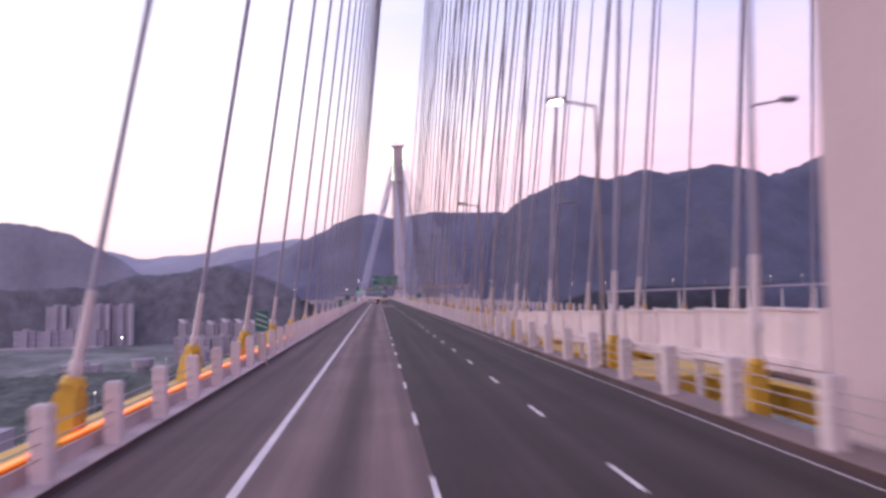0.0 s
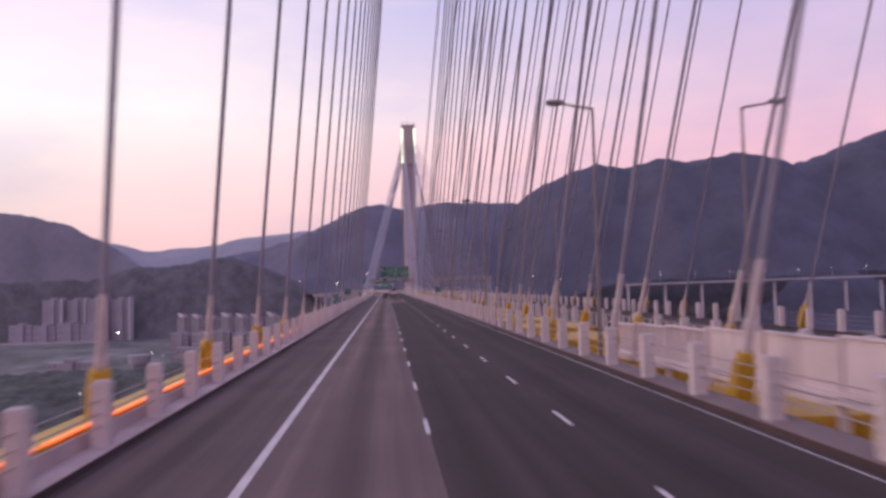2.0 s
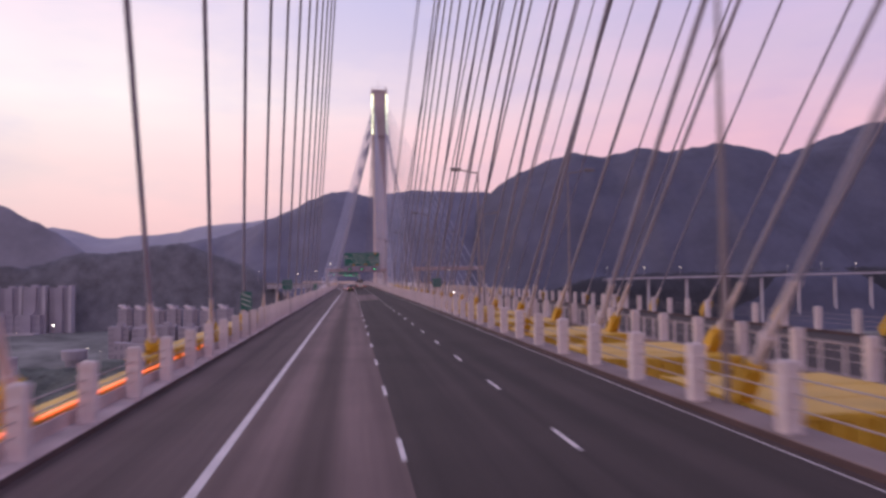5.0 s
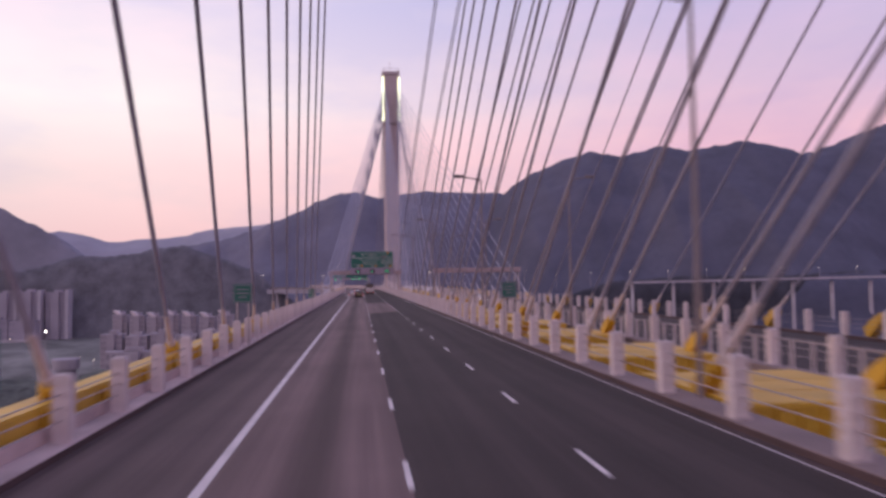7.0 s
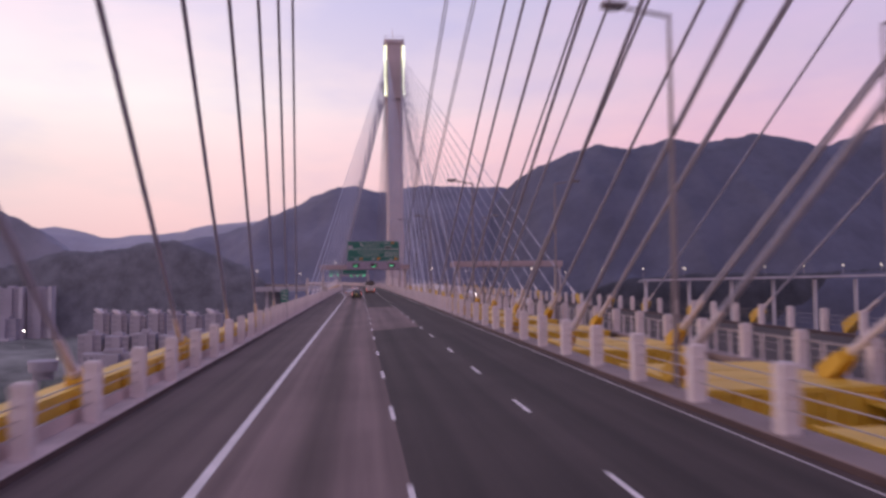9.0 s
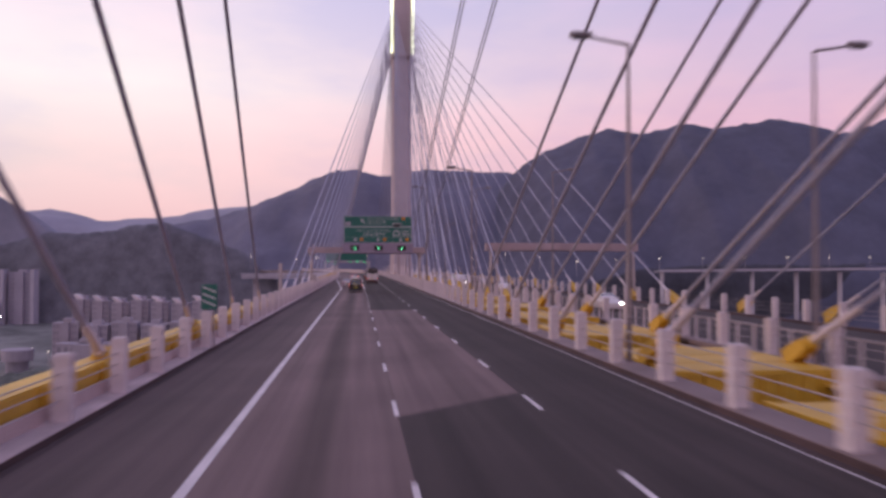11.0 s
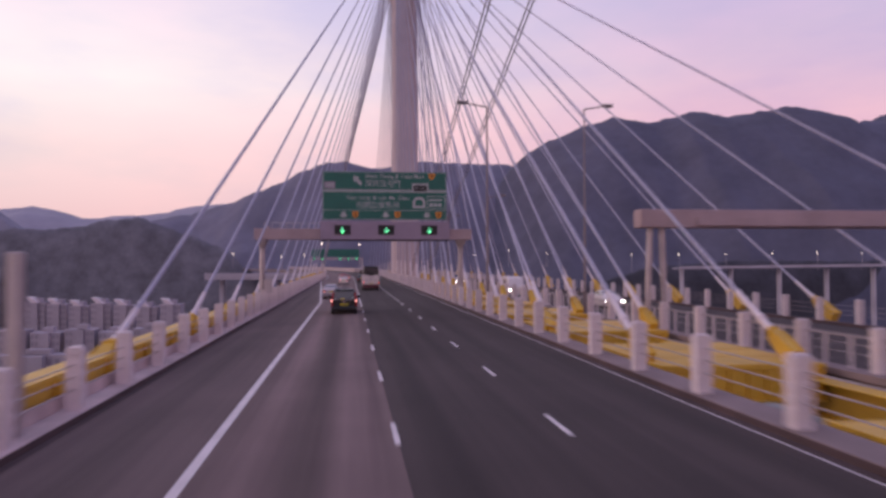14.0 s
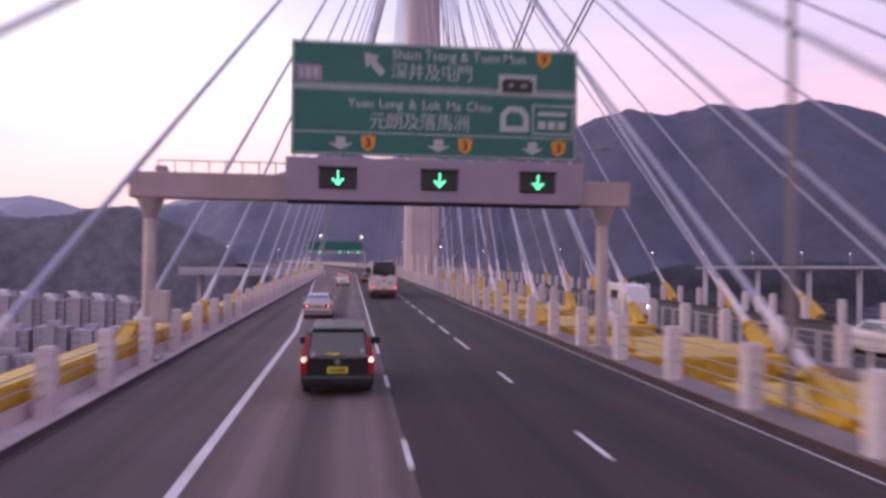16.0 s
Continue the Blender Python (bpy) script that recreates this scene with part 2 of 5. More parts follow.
# ---- mesh helpers ----
def box(bm, x0, x1, y0, y1, z0, z1, bevel=0.0):
    g = bmesh.ops.create_cube(bm, size=1.0, matrix=Matrix.Translation(((x0 + x1) / 2, (y0 + y1) / 2, (z0 + z1) / 2)) @ Matrix.Diagonal((x1 - x0, y1 - y0, z1 - z0, 1)))
    if bevel:
        edges = list({e for v in g["verts"] for e in v.link_edges})
        bmesh.ops.bevel(bm, geom=edges, offset=bevel, segments=1, affect="EDGES")
    return bm


def rod(bm, p, q, r0, r1=None, seg=10):
    """A tapered round bar from p to q."""
    p, q = Vector(p), Vector(q)
    d = q - p
    m = Matrix.Translation((p + q) / 2) @ d.to_track_quat("Z", "Y").to_matrix().to_4x4()
    bmesh.ops.create_cone(bm, cap_ends=True, segments=seg, radius1=r0, radius2=r0 if r1 is None else r1, depth=d.length, matrix=m)
    return bm


def prism(bm, outline, axis, a, b):
    """An outline (pairs) pushed along an axis from a to b. axis x: pairs are y, z; y: x, z; z: x, y."""
    def at(p, s):
        return {"x": (s, p[0], p[1]), "y": (p[0], s, p[1]), "z": (p[0], p[1], s)}[axis]
    v0 = [bm.verts.new(at(p, a)) for p in outline]
    v1 = [bm.verts.new(at(p, b)) for p in outline]
    n = len(outline)
    bm.faces.new(v0); bm.faces.new(list(reversed(v1)))
    for i in range(n):
        bm.faces.new((v0[i], v0[(i + 1) % n], v1[(i + 1) % n], v1[i]))
    return bm


def mesh_of(name, bm, material, smooth=False):
    bmesh.ops.recalc_face_normals(bm, faces=bm.faces)
    me = bpy.data.meshes.new(name)
    bm.to_mesh(me)
    bm.free()
    me.materials.append(material)
    if smooth:
        for p in me.polygons:
            p.use_smooth = True
    return me


def part(name, bm, material, parent, label="", smooth=False):
    me = bm if isinstance(bm, bpy.types.Mesh) else mesh_of(name, bm, material, smooth)
    ob = new(name, me)
    ob.parent = parent
    if label:
        tagged(ob, label)
    return ob


def thing(name, label, category, group="", kind="", at=(0, 0, 0)):
    ob = new(name)
    ob.location = at
    return tagged(ob, label, category, group, kind)


def solid(name, bm, material, label, category, group="", kind="", smooth=False):
    return tagged(new(name, mesh_of(name, bm, material, smooth)), label, category, group, kind)


B = bmesh.new

# ---- plan of the bridge ----
MID = 11.35                       # axis between the two carriageways
BAY = 12.17                       # cable spacing
POST = BAY / 3
CENTRAL_Y, FAR_Y = 11.0, 407.95    # the two towers
DROP = 0.28                       # the opposite carriageway lies a little lower
Y0, Y1 = -40.0, 900.0


def bend(y):
    """Sideways drift of the road, which curves to the left past the far tower."""
    return -max(0.0, y - 427.0) ** 2 / 2600.0


def anchor_y(k, inner):
    """Where the k-th cable of a plane meets the deck; those next to the tower stand a little further out."""
    y = (17.9 if inner else 18.3) + BAY * k
    if k < 3:
        y += 1.3 if inner else 1.0
    return y if k <= 19 else y + (3.05 if inner else 2.05)


def stations(a, b, step=30.0):
    ys = []
    y = a
    while y < b - 0.01:
        ys.append(y)
        y += step if y < 422 else 12.0
    return ys + [b]


def ribbon(bm, x0, x1, y0, y1, lift=0.0, mirror=False, thick=0.0):
    """A strip of the road surface that follows the bend and the crossfall."""
    rows = []
    for y in stations(y0, y1):
        row = []
        for x in (x0, x1):
            X = 2 * MID - x if mirror else x
            row.append((X + bend(y), y, FALL * x + lift - DROP * mirror))
        rows.append(row)
    top = [[bm.verts.new(p) for p in r] for r in rows]
    for a, b in zip(top, top[1:]):
        bm.faces.new((a[0], a[1], b[1], b[0]))
    if thick:
        low = [[bm.verts.new((p[0], p[1], p[2] - thick)) for p in r] for r in rows]
        for (a, b), (c, d) in zip(zip(top, top[1:]), zip(low, low[1:])):
            for k in (0, 1):
                bm.faces.new((a[k], b[k], d[k], c[k]))
            bm.faces.new((c[0], c[1], d[1], d[0]))
        bm.faces.new((top[0][0], top[0][1], low[0][1], low[0][0]))
        bm.faces.new((top[-1][0], top[-1][1], low[-1][1], low[-1][0]))
    return bm


KL, KR = -7.20, 7.22              # kerb faces


def margin(y):
    """The line between lane and shoulder, which drifts out to the kerb before the far tower."""
    return -3.65 - 0.0372 * (min(max(y, 312.0), 400.0) - 312.0)


def strip(xa, xb, lift=0.0):
    """A sheet between two lines along the road, each a function of y."""
    bm = B()
    ys = stations(Y0, 312.0) + [340.0, 370.0, 400.0] + stations(424.0, Y1)
    rows = [[bm.verts.new((x + bend(y), y, FALL * x + lift)) for x in (xa(y), xb(y))] for y in ys]
    for a, b in zip(rows, rows[1:]):
        bm.faces.new((a[0], a[1], b[1], b[0]))
    return bm


deck = solid("bridge_deck", ribbon(B(), KL - 0.78, KR + 0.78, Y0, Y1, -0.03, thick=1.5), CONCRETE, "concrete bridge deck under the carriageway", "bridge deck", kind="structure")
solid("bridge_deck_opposite", ribbon(B(), KL - 0.78, KR + 0.78, Y0, Y1, -0.03, mirror=True, thick=1.5), CONCRETE, "concrete deck of the opposite carriageway", "bridge deck", kind="structure")
solid("road_shoulder", strip(lambda y: KL, margin), SHOULDER, "dark asphalt hard shoulder beside the edge line", "road", kind="structure")
solid("road_lane_worn", strip(margin, lambda y: 0.02), WORN, "pale worn asphalt lane with a dark wheel track", "road", kind="structure")
solid("road_lanes_dark", ribbon(B(), 0.02, KR, Y0, Y1), ASPHALT, "dark asphalt of the two inner lanes", "road", kind="structure")
solid("road_opposite", ribbon(B(), KL, KR, Y0, Y1, mirror=True), ASPHALT, "dark asphalt of the opposite carriageway", "road", kind="structure")
# a resurfaced stretch of the middle lane, cut off at a slant
bm = B()
v = [bm.verts.new((x, y, FALL * x + 0.004)) for x, y in ((0.03, 206.0), (3.38, 208.6), (3.38, 248.4), (0.03, 249.6))]
bm.faces.new(v)
solid("road_patch", bm, WORN, "pale resurfaced patch in the middle lane", "road", kind="structure")

# ---- road markings ----
solid("edge_line_left", strip(lambda y: margin(y) - 0.1, lambda y: margin(y) + 0.1, 0.006), LINE, "solid white line between lane and shoulder", "road marking", kind="structure")
solid("edge_line_right", ribbon(B(), 6.93, 6.985, Y0, 700, 0.006), LINE, "thin solid white line beside the kerb", "road marking", kind="structure")
dash = B()
box(dash, -0.055, 0.055, -1.0, 1.0, -0.001, 0.004)
dash_mesh = mesh_of("lane_dash", dash, LINE)
DASHES = [13.7 + 7.9 * k for k in range(-5, 12)] + [108.8 + 8.13 * k for k in range(11)] + [199.5, 207.1] + [214.75 + 8.13 * k for k in range(11)]
for x in (0.0, 3.43):
    for y in DASHES:
        d = tagged(new("lane_dash", dash_mesh), "short white lane dash painted on the asphalt", "road marking", "lane dashes", "structure")
        d.matrix_world = pose(x, y, FALL * x + 0.005, 0, -math.degrees(math.atan(FALL)), 0)
solid("lane_line", ribbon(B(), -0.055, 0.055, 302.45, 560, 0.006), LINE, "solid white lane line", "road marking", kind="structure")
long_mesh = mesh_of("long_dash", box(B(), -0.055, 0.055, -2.0, 2.0, -0.001, 0.004), LINE)
for k in range(20):
    d = tagged(new("long_dash", long_mesh), "long white dash of the hazard line", "road marking", "lane dashes", "structure")
    d.matrix_world = pose(3.43, 304.95 + 6.0 * k, FALL * 3.43 + 0.005, 0, -math.degrees(math.atan(FALL)), 0)

# ---- kerbs, parapets ----
def post_bm(h):
    bm = B()
    box(bm, -0.19, 0.19, -0.17, 0.17, 0.0, h - 0.06, 0.02)
    box(bm, -0.165, 0.165, -0.15, 0.15, h - 0.06, h, 0.02)
    for k in range(5):
        z = 0.26 + k * (h - 0.46) / 4
        box(bm, -0.198, 0.198, -0.178, 0.178, z, z + 0.15, 0.007)
    return bm


POST_OUTER, POST_INNER = (mesh_of("post", post_bm(h), WHITE) for h in (1.55, 1.43))


def parapet(name, x, side, shift, mirror, y_from, y_to, label):
    """Kerb plinth, posts and rails along one edge. side: -1 kerb to the left of the road, +1 to its right."""
    p = thing(name, label, "parapet", "bridge parapets", "structure")
    xa, xb = (x, x + 0.90) if side > 0 else (x - 0.75, x)
    X = (lambda v: 2 * MID - v) if mirror else (lambda v: v)
    drop = DROP * mirror
    # left upstand and kerb take the copy with the glare in its colour
    if side < 0 and not mirror:
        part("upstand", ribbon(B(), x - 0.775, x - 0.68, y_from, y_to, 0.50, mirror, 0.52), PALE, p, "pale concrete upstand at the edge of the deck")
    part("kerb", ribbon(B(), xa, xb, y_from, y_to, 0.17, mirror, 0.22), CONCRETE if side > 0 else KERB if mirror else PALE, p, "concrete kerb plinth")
    f = (x - 0.20, x - 0.004) if side > 0 else (x + 0.004, x + 0.22)
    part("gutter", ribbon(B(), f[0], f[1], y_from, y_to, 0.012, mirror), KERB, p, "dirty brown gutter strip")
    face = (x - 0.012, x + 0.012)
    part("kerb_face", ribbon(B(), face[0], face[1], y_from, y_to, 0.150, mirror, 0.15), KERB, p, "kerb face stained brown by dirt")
    cx = x + 0.30 * side
    k0, k1 = math.ceil((y_from - shift) / POST), math.floor((y_to - shift) / POST)
    for k in range(k0, k1 + 1):
        y = shift + POST * k
        o = part("post", POST_OUTER if side < 0 else POST_INNER, WHITE, p)
        o.location = (X(cx) + bend(y), y, FALL * cx + 0.15 - drop)
    for z in (0.66, 0.96, 1.26):
        bm = B()
        ys = stations(y_from, y_to)
        for a, b in zip(ys, ys[1:]):
            rod(bm, (X(cx) + bend(a), a, FALL * cx + z - drop), (X(cx) + bend(b), b, FALL * cx + z - drop), 0.010 if mirror else 0.018, seg=6)
        part("rail", bm, STEEL, p, "grey steel rail")
    if mirror and side > 0:
        top = B()
        rod(top, (X(cx), 60, FALL * cx + 1.20 - drop), (X(cx), 420, FALL * cx + 1.20 - drop), 0.025, seg=6)
        part("top_rail", top, STEEL, p)
        bal = mesh_of("baluster", box(B(), -0.035, 0.035, -0.035, 0.035, 0.0, 1.05), WHITE)
        for k in range(11, 100):
            for j in (1, 2):
                o = part("baluster", bal, WHITE, p)
                y = shift + POST * (k + j / 3.0)
                o.location = (X(cx), y, FALL * cx + 0.15 - drop)
    return p


L_SHIFT, R_SHIFT = 19.75, 17.95
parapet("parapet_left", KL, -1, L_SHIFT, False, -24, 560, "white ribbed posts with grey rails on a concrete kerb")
inner = parapet("parapet_inner", KR, 1, R_SHIFT, False, -24, 560, "white ribbed posts with grey rails beside the inner lane")
part("solid_wall", ribbon(B(), KR + 0.55, KR + 0.80, 455, 800, 1.62, thick=1.6), PALE, inner, "solid pale concrete wall round the bend")
parapet("parapet_opposite_inner", KR, 1, R_SHIFT, True, -24, 560, "white posts with grey rails across the gap")
parapet("parapet_opposite_outer", KL, -1, L_SHIFT, True, -24, 560, "white posts on the far edge of the opposite deck")

# ---- yellow edge girders ----
def girder(name, x0, x1, top, mirror, label, ya=-30, yb=440):
    g = thing(name, label, "girder", "edge girders", "structure")
    X = (lambda v: 2 * MID - v) if mirror else (lambda v: v)
    a, b = sorted((X(x0), X(x1)))
    part("top_plate", box(B(), a, b, ya, yb, top - 0.05, top), YELLOW, g)
    near = X(x0)
    part("web", box(B(), near - 0.03, near + 0.03, ya, yb, top - 1.25, top - 0.05), YELLOW, g, "yellow web plate with stiffeners")
    part("flange", box(B(), near - 0.2, near + 0.2, ya, yb, top - 1.31, top - 1.25), YELLOW, g)
    st = mesh_of("stiffener", box(B(), -0.17, 0.17, -0.02, 0.02, -0.6, 0.6), YELLOW)
    for k in range(math.ceil((ya - 17.9) / POST), math.floor((yb - 22) / POST)):
        o = part("stiffener", st, YELLOW, g)
        o.location = (near, 17.9 + POST * k + 2.03, top - 0.65)
    return g


girder("girder_inner", 9.3, 10.4, -0.45, False, "yellow painted steel edge girder in the gap between decks", -30, 71)


def platform(y, z, first):
    """A yellow steel box across the gap at each pair of anchors: a top plate and end webs with stiffeners."""
    g = thing("cross_platform", "yellow painted steel box joining the decks at the cable anchors", "girder", "cross platforms", "structure", at=(0, y, z))
    xa, xb, ya, yb = 8.66, 14.1, -1.9, 5.0
    part("top_plate", box(B(), xa, xb, ya, yb, -0.04, 0.0, 0.01), YELLOW, g)
    part("rim", box(B(), xa, xb, ya - 0.05, ya + 0.05, -0.14, 0.035, 0.01), YELLOW, g)
    part("side_rim", box(B(), xa - 0.05, xa + 0.05, ya + 0.06, yb, -0.16, 0.05, 0.01), YELLOW, g)
    part("side_web", box(B(), xa - 0.02, xa + 0.02, ya + 0.06, yb, -1.0, -0.17), YELLOW, g)
    for yy in (ya + 0.03, yb - 0.03):
        part("end_web", box(B(), xa, xb, yy - 0.02, yy + 0.02, -1.1, -0.15), YELLOW, g, "shaded yellow web plate")
    rib = mesh_of("stiffener", box(B(), -0.02, 0.02, -0.13, 0.0, -1.05, -0.16), YELLOW)
    for k in range(9):
        o = part("stiffener", rib, YELLOW, g)
        o.location = (xa + 0.35 + 0.62 * k, ya, 0)
    part("bottom_flange", box(B(), xa, xb, ya - 0.15, yb + 0.1, -1.15, -1.1), YELLOW, g)
    for yy in (0.4, 2.6):
        part("splice", box(B(), xa + 0.06, xb, yy - 0.1, yy + 0.1, 0.0, 0.014), YELLOW, g)
    if first:
        part("manhole", rod(B(), (xa + 1.6, 3.2, 0.0), (xa + 1.6, 3.2, 0.03), 0.3, seg=20), YELLOW, g)
    return g


for k in range(1, 32):
    platform(anchor_y(k, True), -0.02 if k < 5 else 0.27, k % 2)
edge = thing("girder_edge", "yellow painted steel edge girder under the inner parapet", "girder", "edge girders", "structure")
part("web", box(B(), 8.20, 8.26, 71, 440, -1.4, -0.06), YELLOW, edge)
part("flange", box(B(), 8.05, 8.45, 71, 440, -1.46, -1.4), YELLOW, edge)
girder("girder_outer", -8.08, -8.9, 0.36, False, "yellow painted steel girder below the lamp strip", -30, 113)
girder("girder_outer_far", -8.08, -8.9, 0.76, False, "yellow painted steel girder outside the parapet", 113.02, 440)
girder("girder_opposite_inner", 8.35, 9.2, -0.18, True, "yellow steel edge girder of the opposite deck")
# ---- towers ----
def octagon(cx, cy, hx, hy, cut):
    return [(cx - hx + cut, cy - hy), (cx + hx - cut, cy - hy), (cx + hx, cy - hy + cut), (cx + hx, cy + hy - cut), (cx + hx - cut, cy + hy), (cx - hx + cut, cy + hy), (cx - hx, cy + hy - cut), (cx - hx, cy - hy + cut)]


def loft(bm, rings):
    """Rings of equal length, each a list of points, skinned into a closed body."""
    vs = [[bm.verts.new(p) for p in r] for r in rings]
    n = len(vs[0])
    for a, b in zip(vs, vs[1:]):
        for i in range(n):
            bm.faces.new((a[i], a[(i + 1) % n], b[(i + 1) % n], b[i]))
    bm.faces.new(list(reversed(vs[0])))
    bm.faces.new(vs[-1])
    return bm


def tower(name, x, y, hx, hy, z_head, z_top, label):
    t = thing(name, label, "bridge tower", "bridge towers", at=(x, y, 0))
    rings = []
    for z, s in ((-62, 1.25), (-2, 1.05), (z_head * 0.5, 0.98), (z_head, 0.95)):
        rings.append([(px, py, z) for px, py in octagon(0, 0, hx * s, hy * s, 0.9)])
    part("shaft", loft(B(), rings), TOWER, t)
    part("head", loft(B(), [[(px, py, z) for px, py in octagon(0, 0, hx * s, hy * s, 0.6)] for z, s in ((z_head, 0.95), (z_head + 1.0, 1.12), (z_top - 1.2, 1.12), (z_top - 1.2, 1.22), (z_top, 1.22))]), TOWER, t, "wider anchorage head with platform")
    bm = B()
    for px, py in octagon(0, 0, hx * 1.18, hy * 1.18, 0.6):
        rod(bm, (px, py, z_top), (px, py, z_top + 1.1), 0.06, seg=5)
    ring = octagon(0, 0, hx * 1.18, hy * 1.18, 0.6)
    for p, q in zip(ring, ring[1:] + ring[:1]):
        rod(bm, (*p, z_top + 1.1), (*q, z_top + 1.1), 0.06, seg=5)
    part("railing", bm, STEEL, t)
    part("mast", rod(B(), (-0.3, 0, z_top), (-0.3, 0, z_top + 5.0), 0.12, 0.05), STEEL, t, "thin lightning mast")
    for sx in (-1, 1):
        lamp = part("lamp_strip", box(B(), sx * hx * 1.12 - 0.28, sx * hx * 1.12 + 0.28, -hy * 1.12 - 0.25, -hy * 1.12 + 0.2, z_head + 1.5, z_top - 2.0), TOWERLAMP, t, "lit pale green lamp strip")
        bar = mesh_of("louvre", box(B(), -0.4, 0.4, -0.07, 0.07, -0.12, 0.12), STEEL)
        for k in range(14):
            o = part("louvre", bar, STEEL, lamp)
            o.location = (sx * hx * 1.12, -hy * 1.12 - 0.28, z_head + 1.6 + k * (z_top - z_head - 3.6) / 13)
    return t


tower("far_tower", 10.95, FAR_Y, 2.66, 4.2, 62.0, 82.2, "slender pale concrete bridge tower with lit head")
tower("near_tower", MID, CENTRAL_Y, 2.62, 5.4, 84.0, 113.0, "massive pinkish concrete bridge tower beside the road")

# ---- stay cables ----
# x at the deck, side, and the place of its heads on the near tower: x, y, z of the first, rise from one to the next
PLANES = [(-8.55, -1, (9.3, 16.8, 88.0, 0.95)), (8.72, -1, (8.6, 13.8, 95.3, 0.49)), (13.87, 1, (12.9, 14.1, 93.7, 0.53)), (31.22, 1, (13.7, 17.4, 87.3, 0.73))]


def stay(x, y, head, outer):
    """One cable from its anchor at the deck's edge to the tower's head."""
    base = FALL * (x if x < MID else 2 * MID - x)
    foot, head = Vector((x, y, base + 0.45)), Vector(head)
    way = (head - foot).normalized()
    c = thing("stay_cable", "grey sheathed stay cable rising from a yellow anchor", "cable", "stay cables", at=foot)
    part("strand", rod(B(), way * 3.4, head - foot, 0.084, seg=8), CABLE, c)
    s = part("socket", rod(B(), way * 0.8, way * 3.6, 0.145, 0.105, seg=12), SOCKET, c, "white steel sleeve")
    part("collar", rod(B(), way * 1.6, way * 1.85, 0.185, 0.17, seg=12), SOCKET, s)
    q = way.to_track_quat("Z", "Y").to_matrix().to_4x4()
    bm = B()
    loft(bm, [[(-a, -c, z), (a, -c, z), (a, c, z), (-a, c, z)] for z, a, c in ((-0.9, 0.19, 0.27), (0.2, 0.18, 0.25), (0.95, 0.15, 0.18))])
    for sx in (-0.24, 0.20):
        loft(bm, [[(sx, -c, z), (sx + 0.04, -c, z), (sx + 0.04, c, z), (sx, c, z)] for z, c in ((-0.95, 0.32), (0.1, 0.29), (0.78, 0.21))])
    box(bm, -0.20, 0.20, -0.22, 0.22, 0.93, 1.0, 0.02)
    rod(bm, (0, 0, 0.99), (0, 0, 1.16), 0.24, 0.20, seg=14)
    if not outer:
        bm.transform(Matrix.Diagonal((0.95, 0.95, 0.8, 1.0)))
    else:                         # the outer boxes are larger and stand proud of the girder
        bm.transform(Matrix.Translation((0, 0, 0.28)) @ Matrix.Diagonal((1.2, 1.25, 1.05, 1.0)))
    bm.transform(q)
    part("anchor_box", bm, YELLOW, c, "yellow anchor box")
    return c


for x, side, (hx, hy, hz, rise) in PLANES:
    hx_far = MID + side * 2.1 - 0.4
    for k in range(0, 32):
        y = anchor_y(k, abs(x - MID) < 5)
        stay(x, y, (hx, hy, hz + rise * k) if k <= 19 else (hx_far, FAR_Y - 2.5, 66.0 + (31 - k) * 1.045), abs(x - MID) > 5)
    for k in range(1, 9):
        y = FAR_Y + 8 + BAY * k
        stay(x + bend(y), y, (hx_far, FAR_Y + 2.5, 66.0 + k * 1.5), abs(x - MID) > 5)

# long stabilising cables from the near tower's head down to the foot of the far tower
for head, foot in (((9.7, 14.0, 103.8), (11.73, FAR_Y - 4.8, 1.3)), ((12.2, 14.0, 98.0), (15.36, FAR_Y - 4.8, 1.44))):
    for d in (-0.18, 0.18):
        solid("stabilising_cable", rod(B(), Vector(head) + Vector((d, 0, 0)), Vector(foot) + Vector((d, 0, 0)), 0.075, seg=8), CABLE, "long grey cable tying the two towers together", "cable", "stabilising cables")

# ---- lamp posts in the gap ----
def lamp_post(y, x, arm, h, lit=False):
    base = 0.2
    p = thing("lamp_post", "grey steel street lamp post with one arm", "street lamp", "lamp posts", at=(x, y, base))
    part("pole", rod(B(), (0, 0, -0.6), (0, 0, h), 0.095, 0.05, seg=10), LAMPSTEEL, p)
    part("arm", rod(B(), (0, 0, h - 0.03), (arm * 1.38, 0, h + 0.20), 0.055, 0.045, seg=8), LAMPSTEEL, p)
    bm = B()
    loft(bm, [[(arm * s, w * sy, h + 0.22 + dz) for sy, dz in ((-1, 0.0), (-0.7, 0.12), (0.7, 0.12), (1, 0.0), (0.6, -0.07), (-0.6, -0.07))] for s, w in ((1.24, 0.08), (1.42, 0.16), (1.84, 0.17), (1.98, 0.09))])
    lan = part("lantern", bm, LAMPSTEEL, p)
    part("lens", box(B(), min(arm * 1.42, arm * 1.84), max(arm * 1.42, arm * 1.84), -0.11, 0.11, h + 0.11, h + 0.15), LAMPLIT if lit else GLASS, lan, "lit lens" if lit else "")
    return p


for y, h in ((30.1, 10.7), (65.7, 10.7), (102.5, 10.7), (138.5, 10.7), (174.4, 10.7), (212.75, 10.7), (248.4, 10.9), (289.05, 13.6), (325, 10.8), (361, 10.8)):
    lamp_post(y, 7.98, -1, h, y < 31)
    lamp_post(y, 14.55, 1, h)

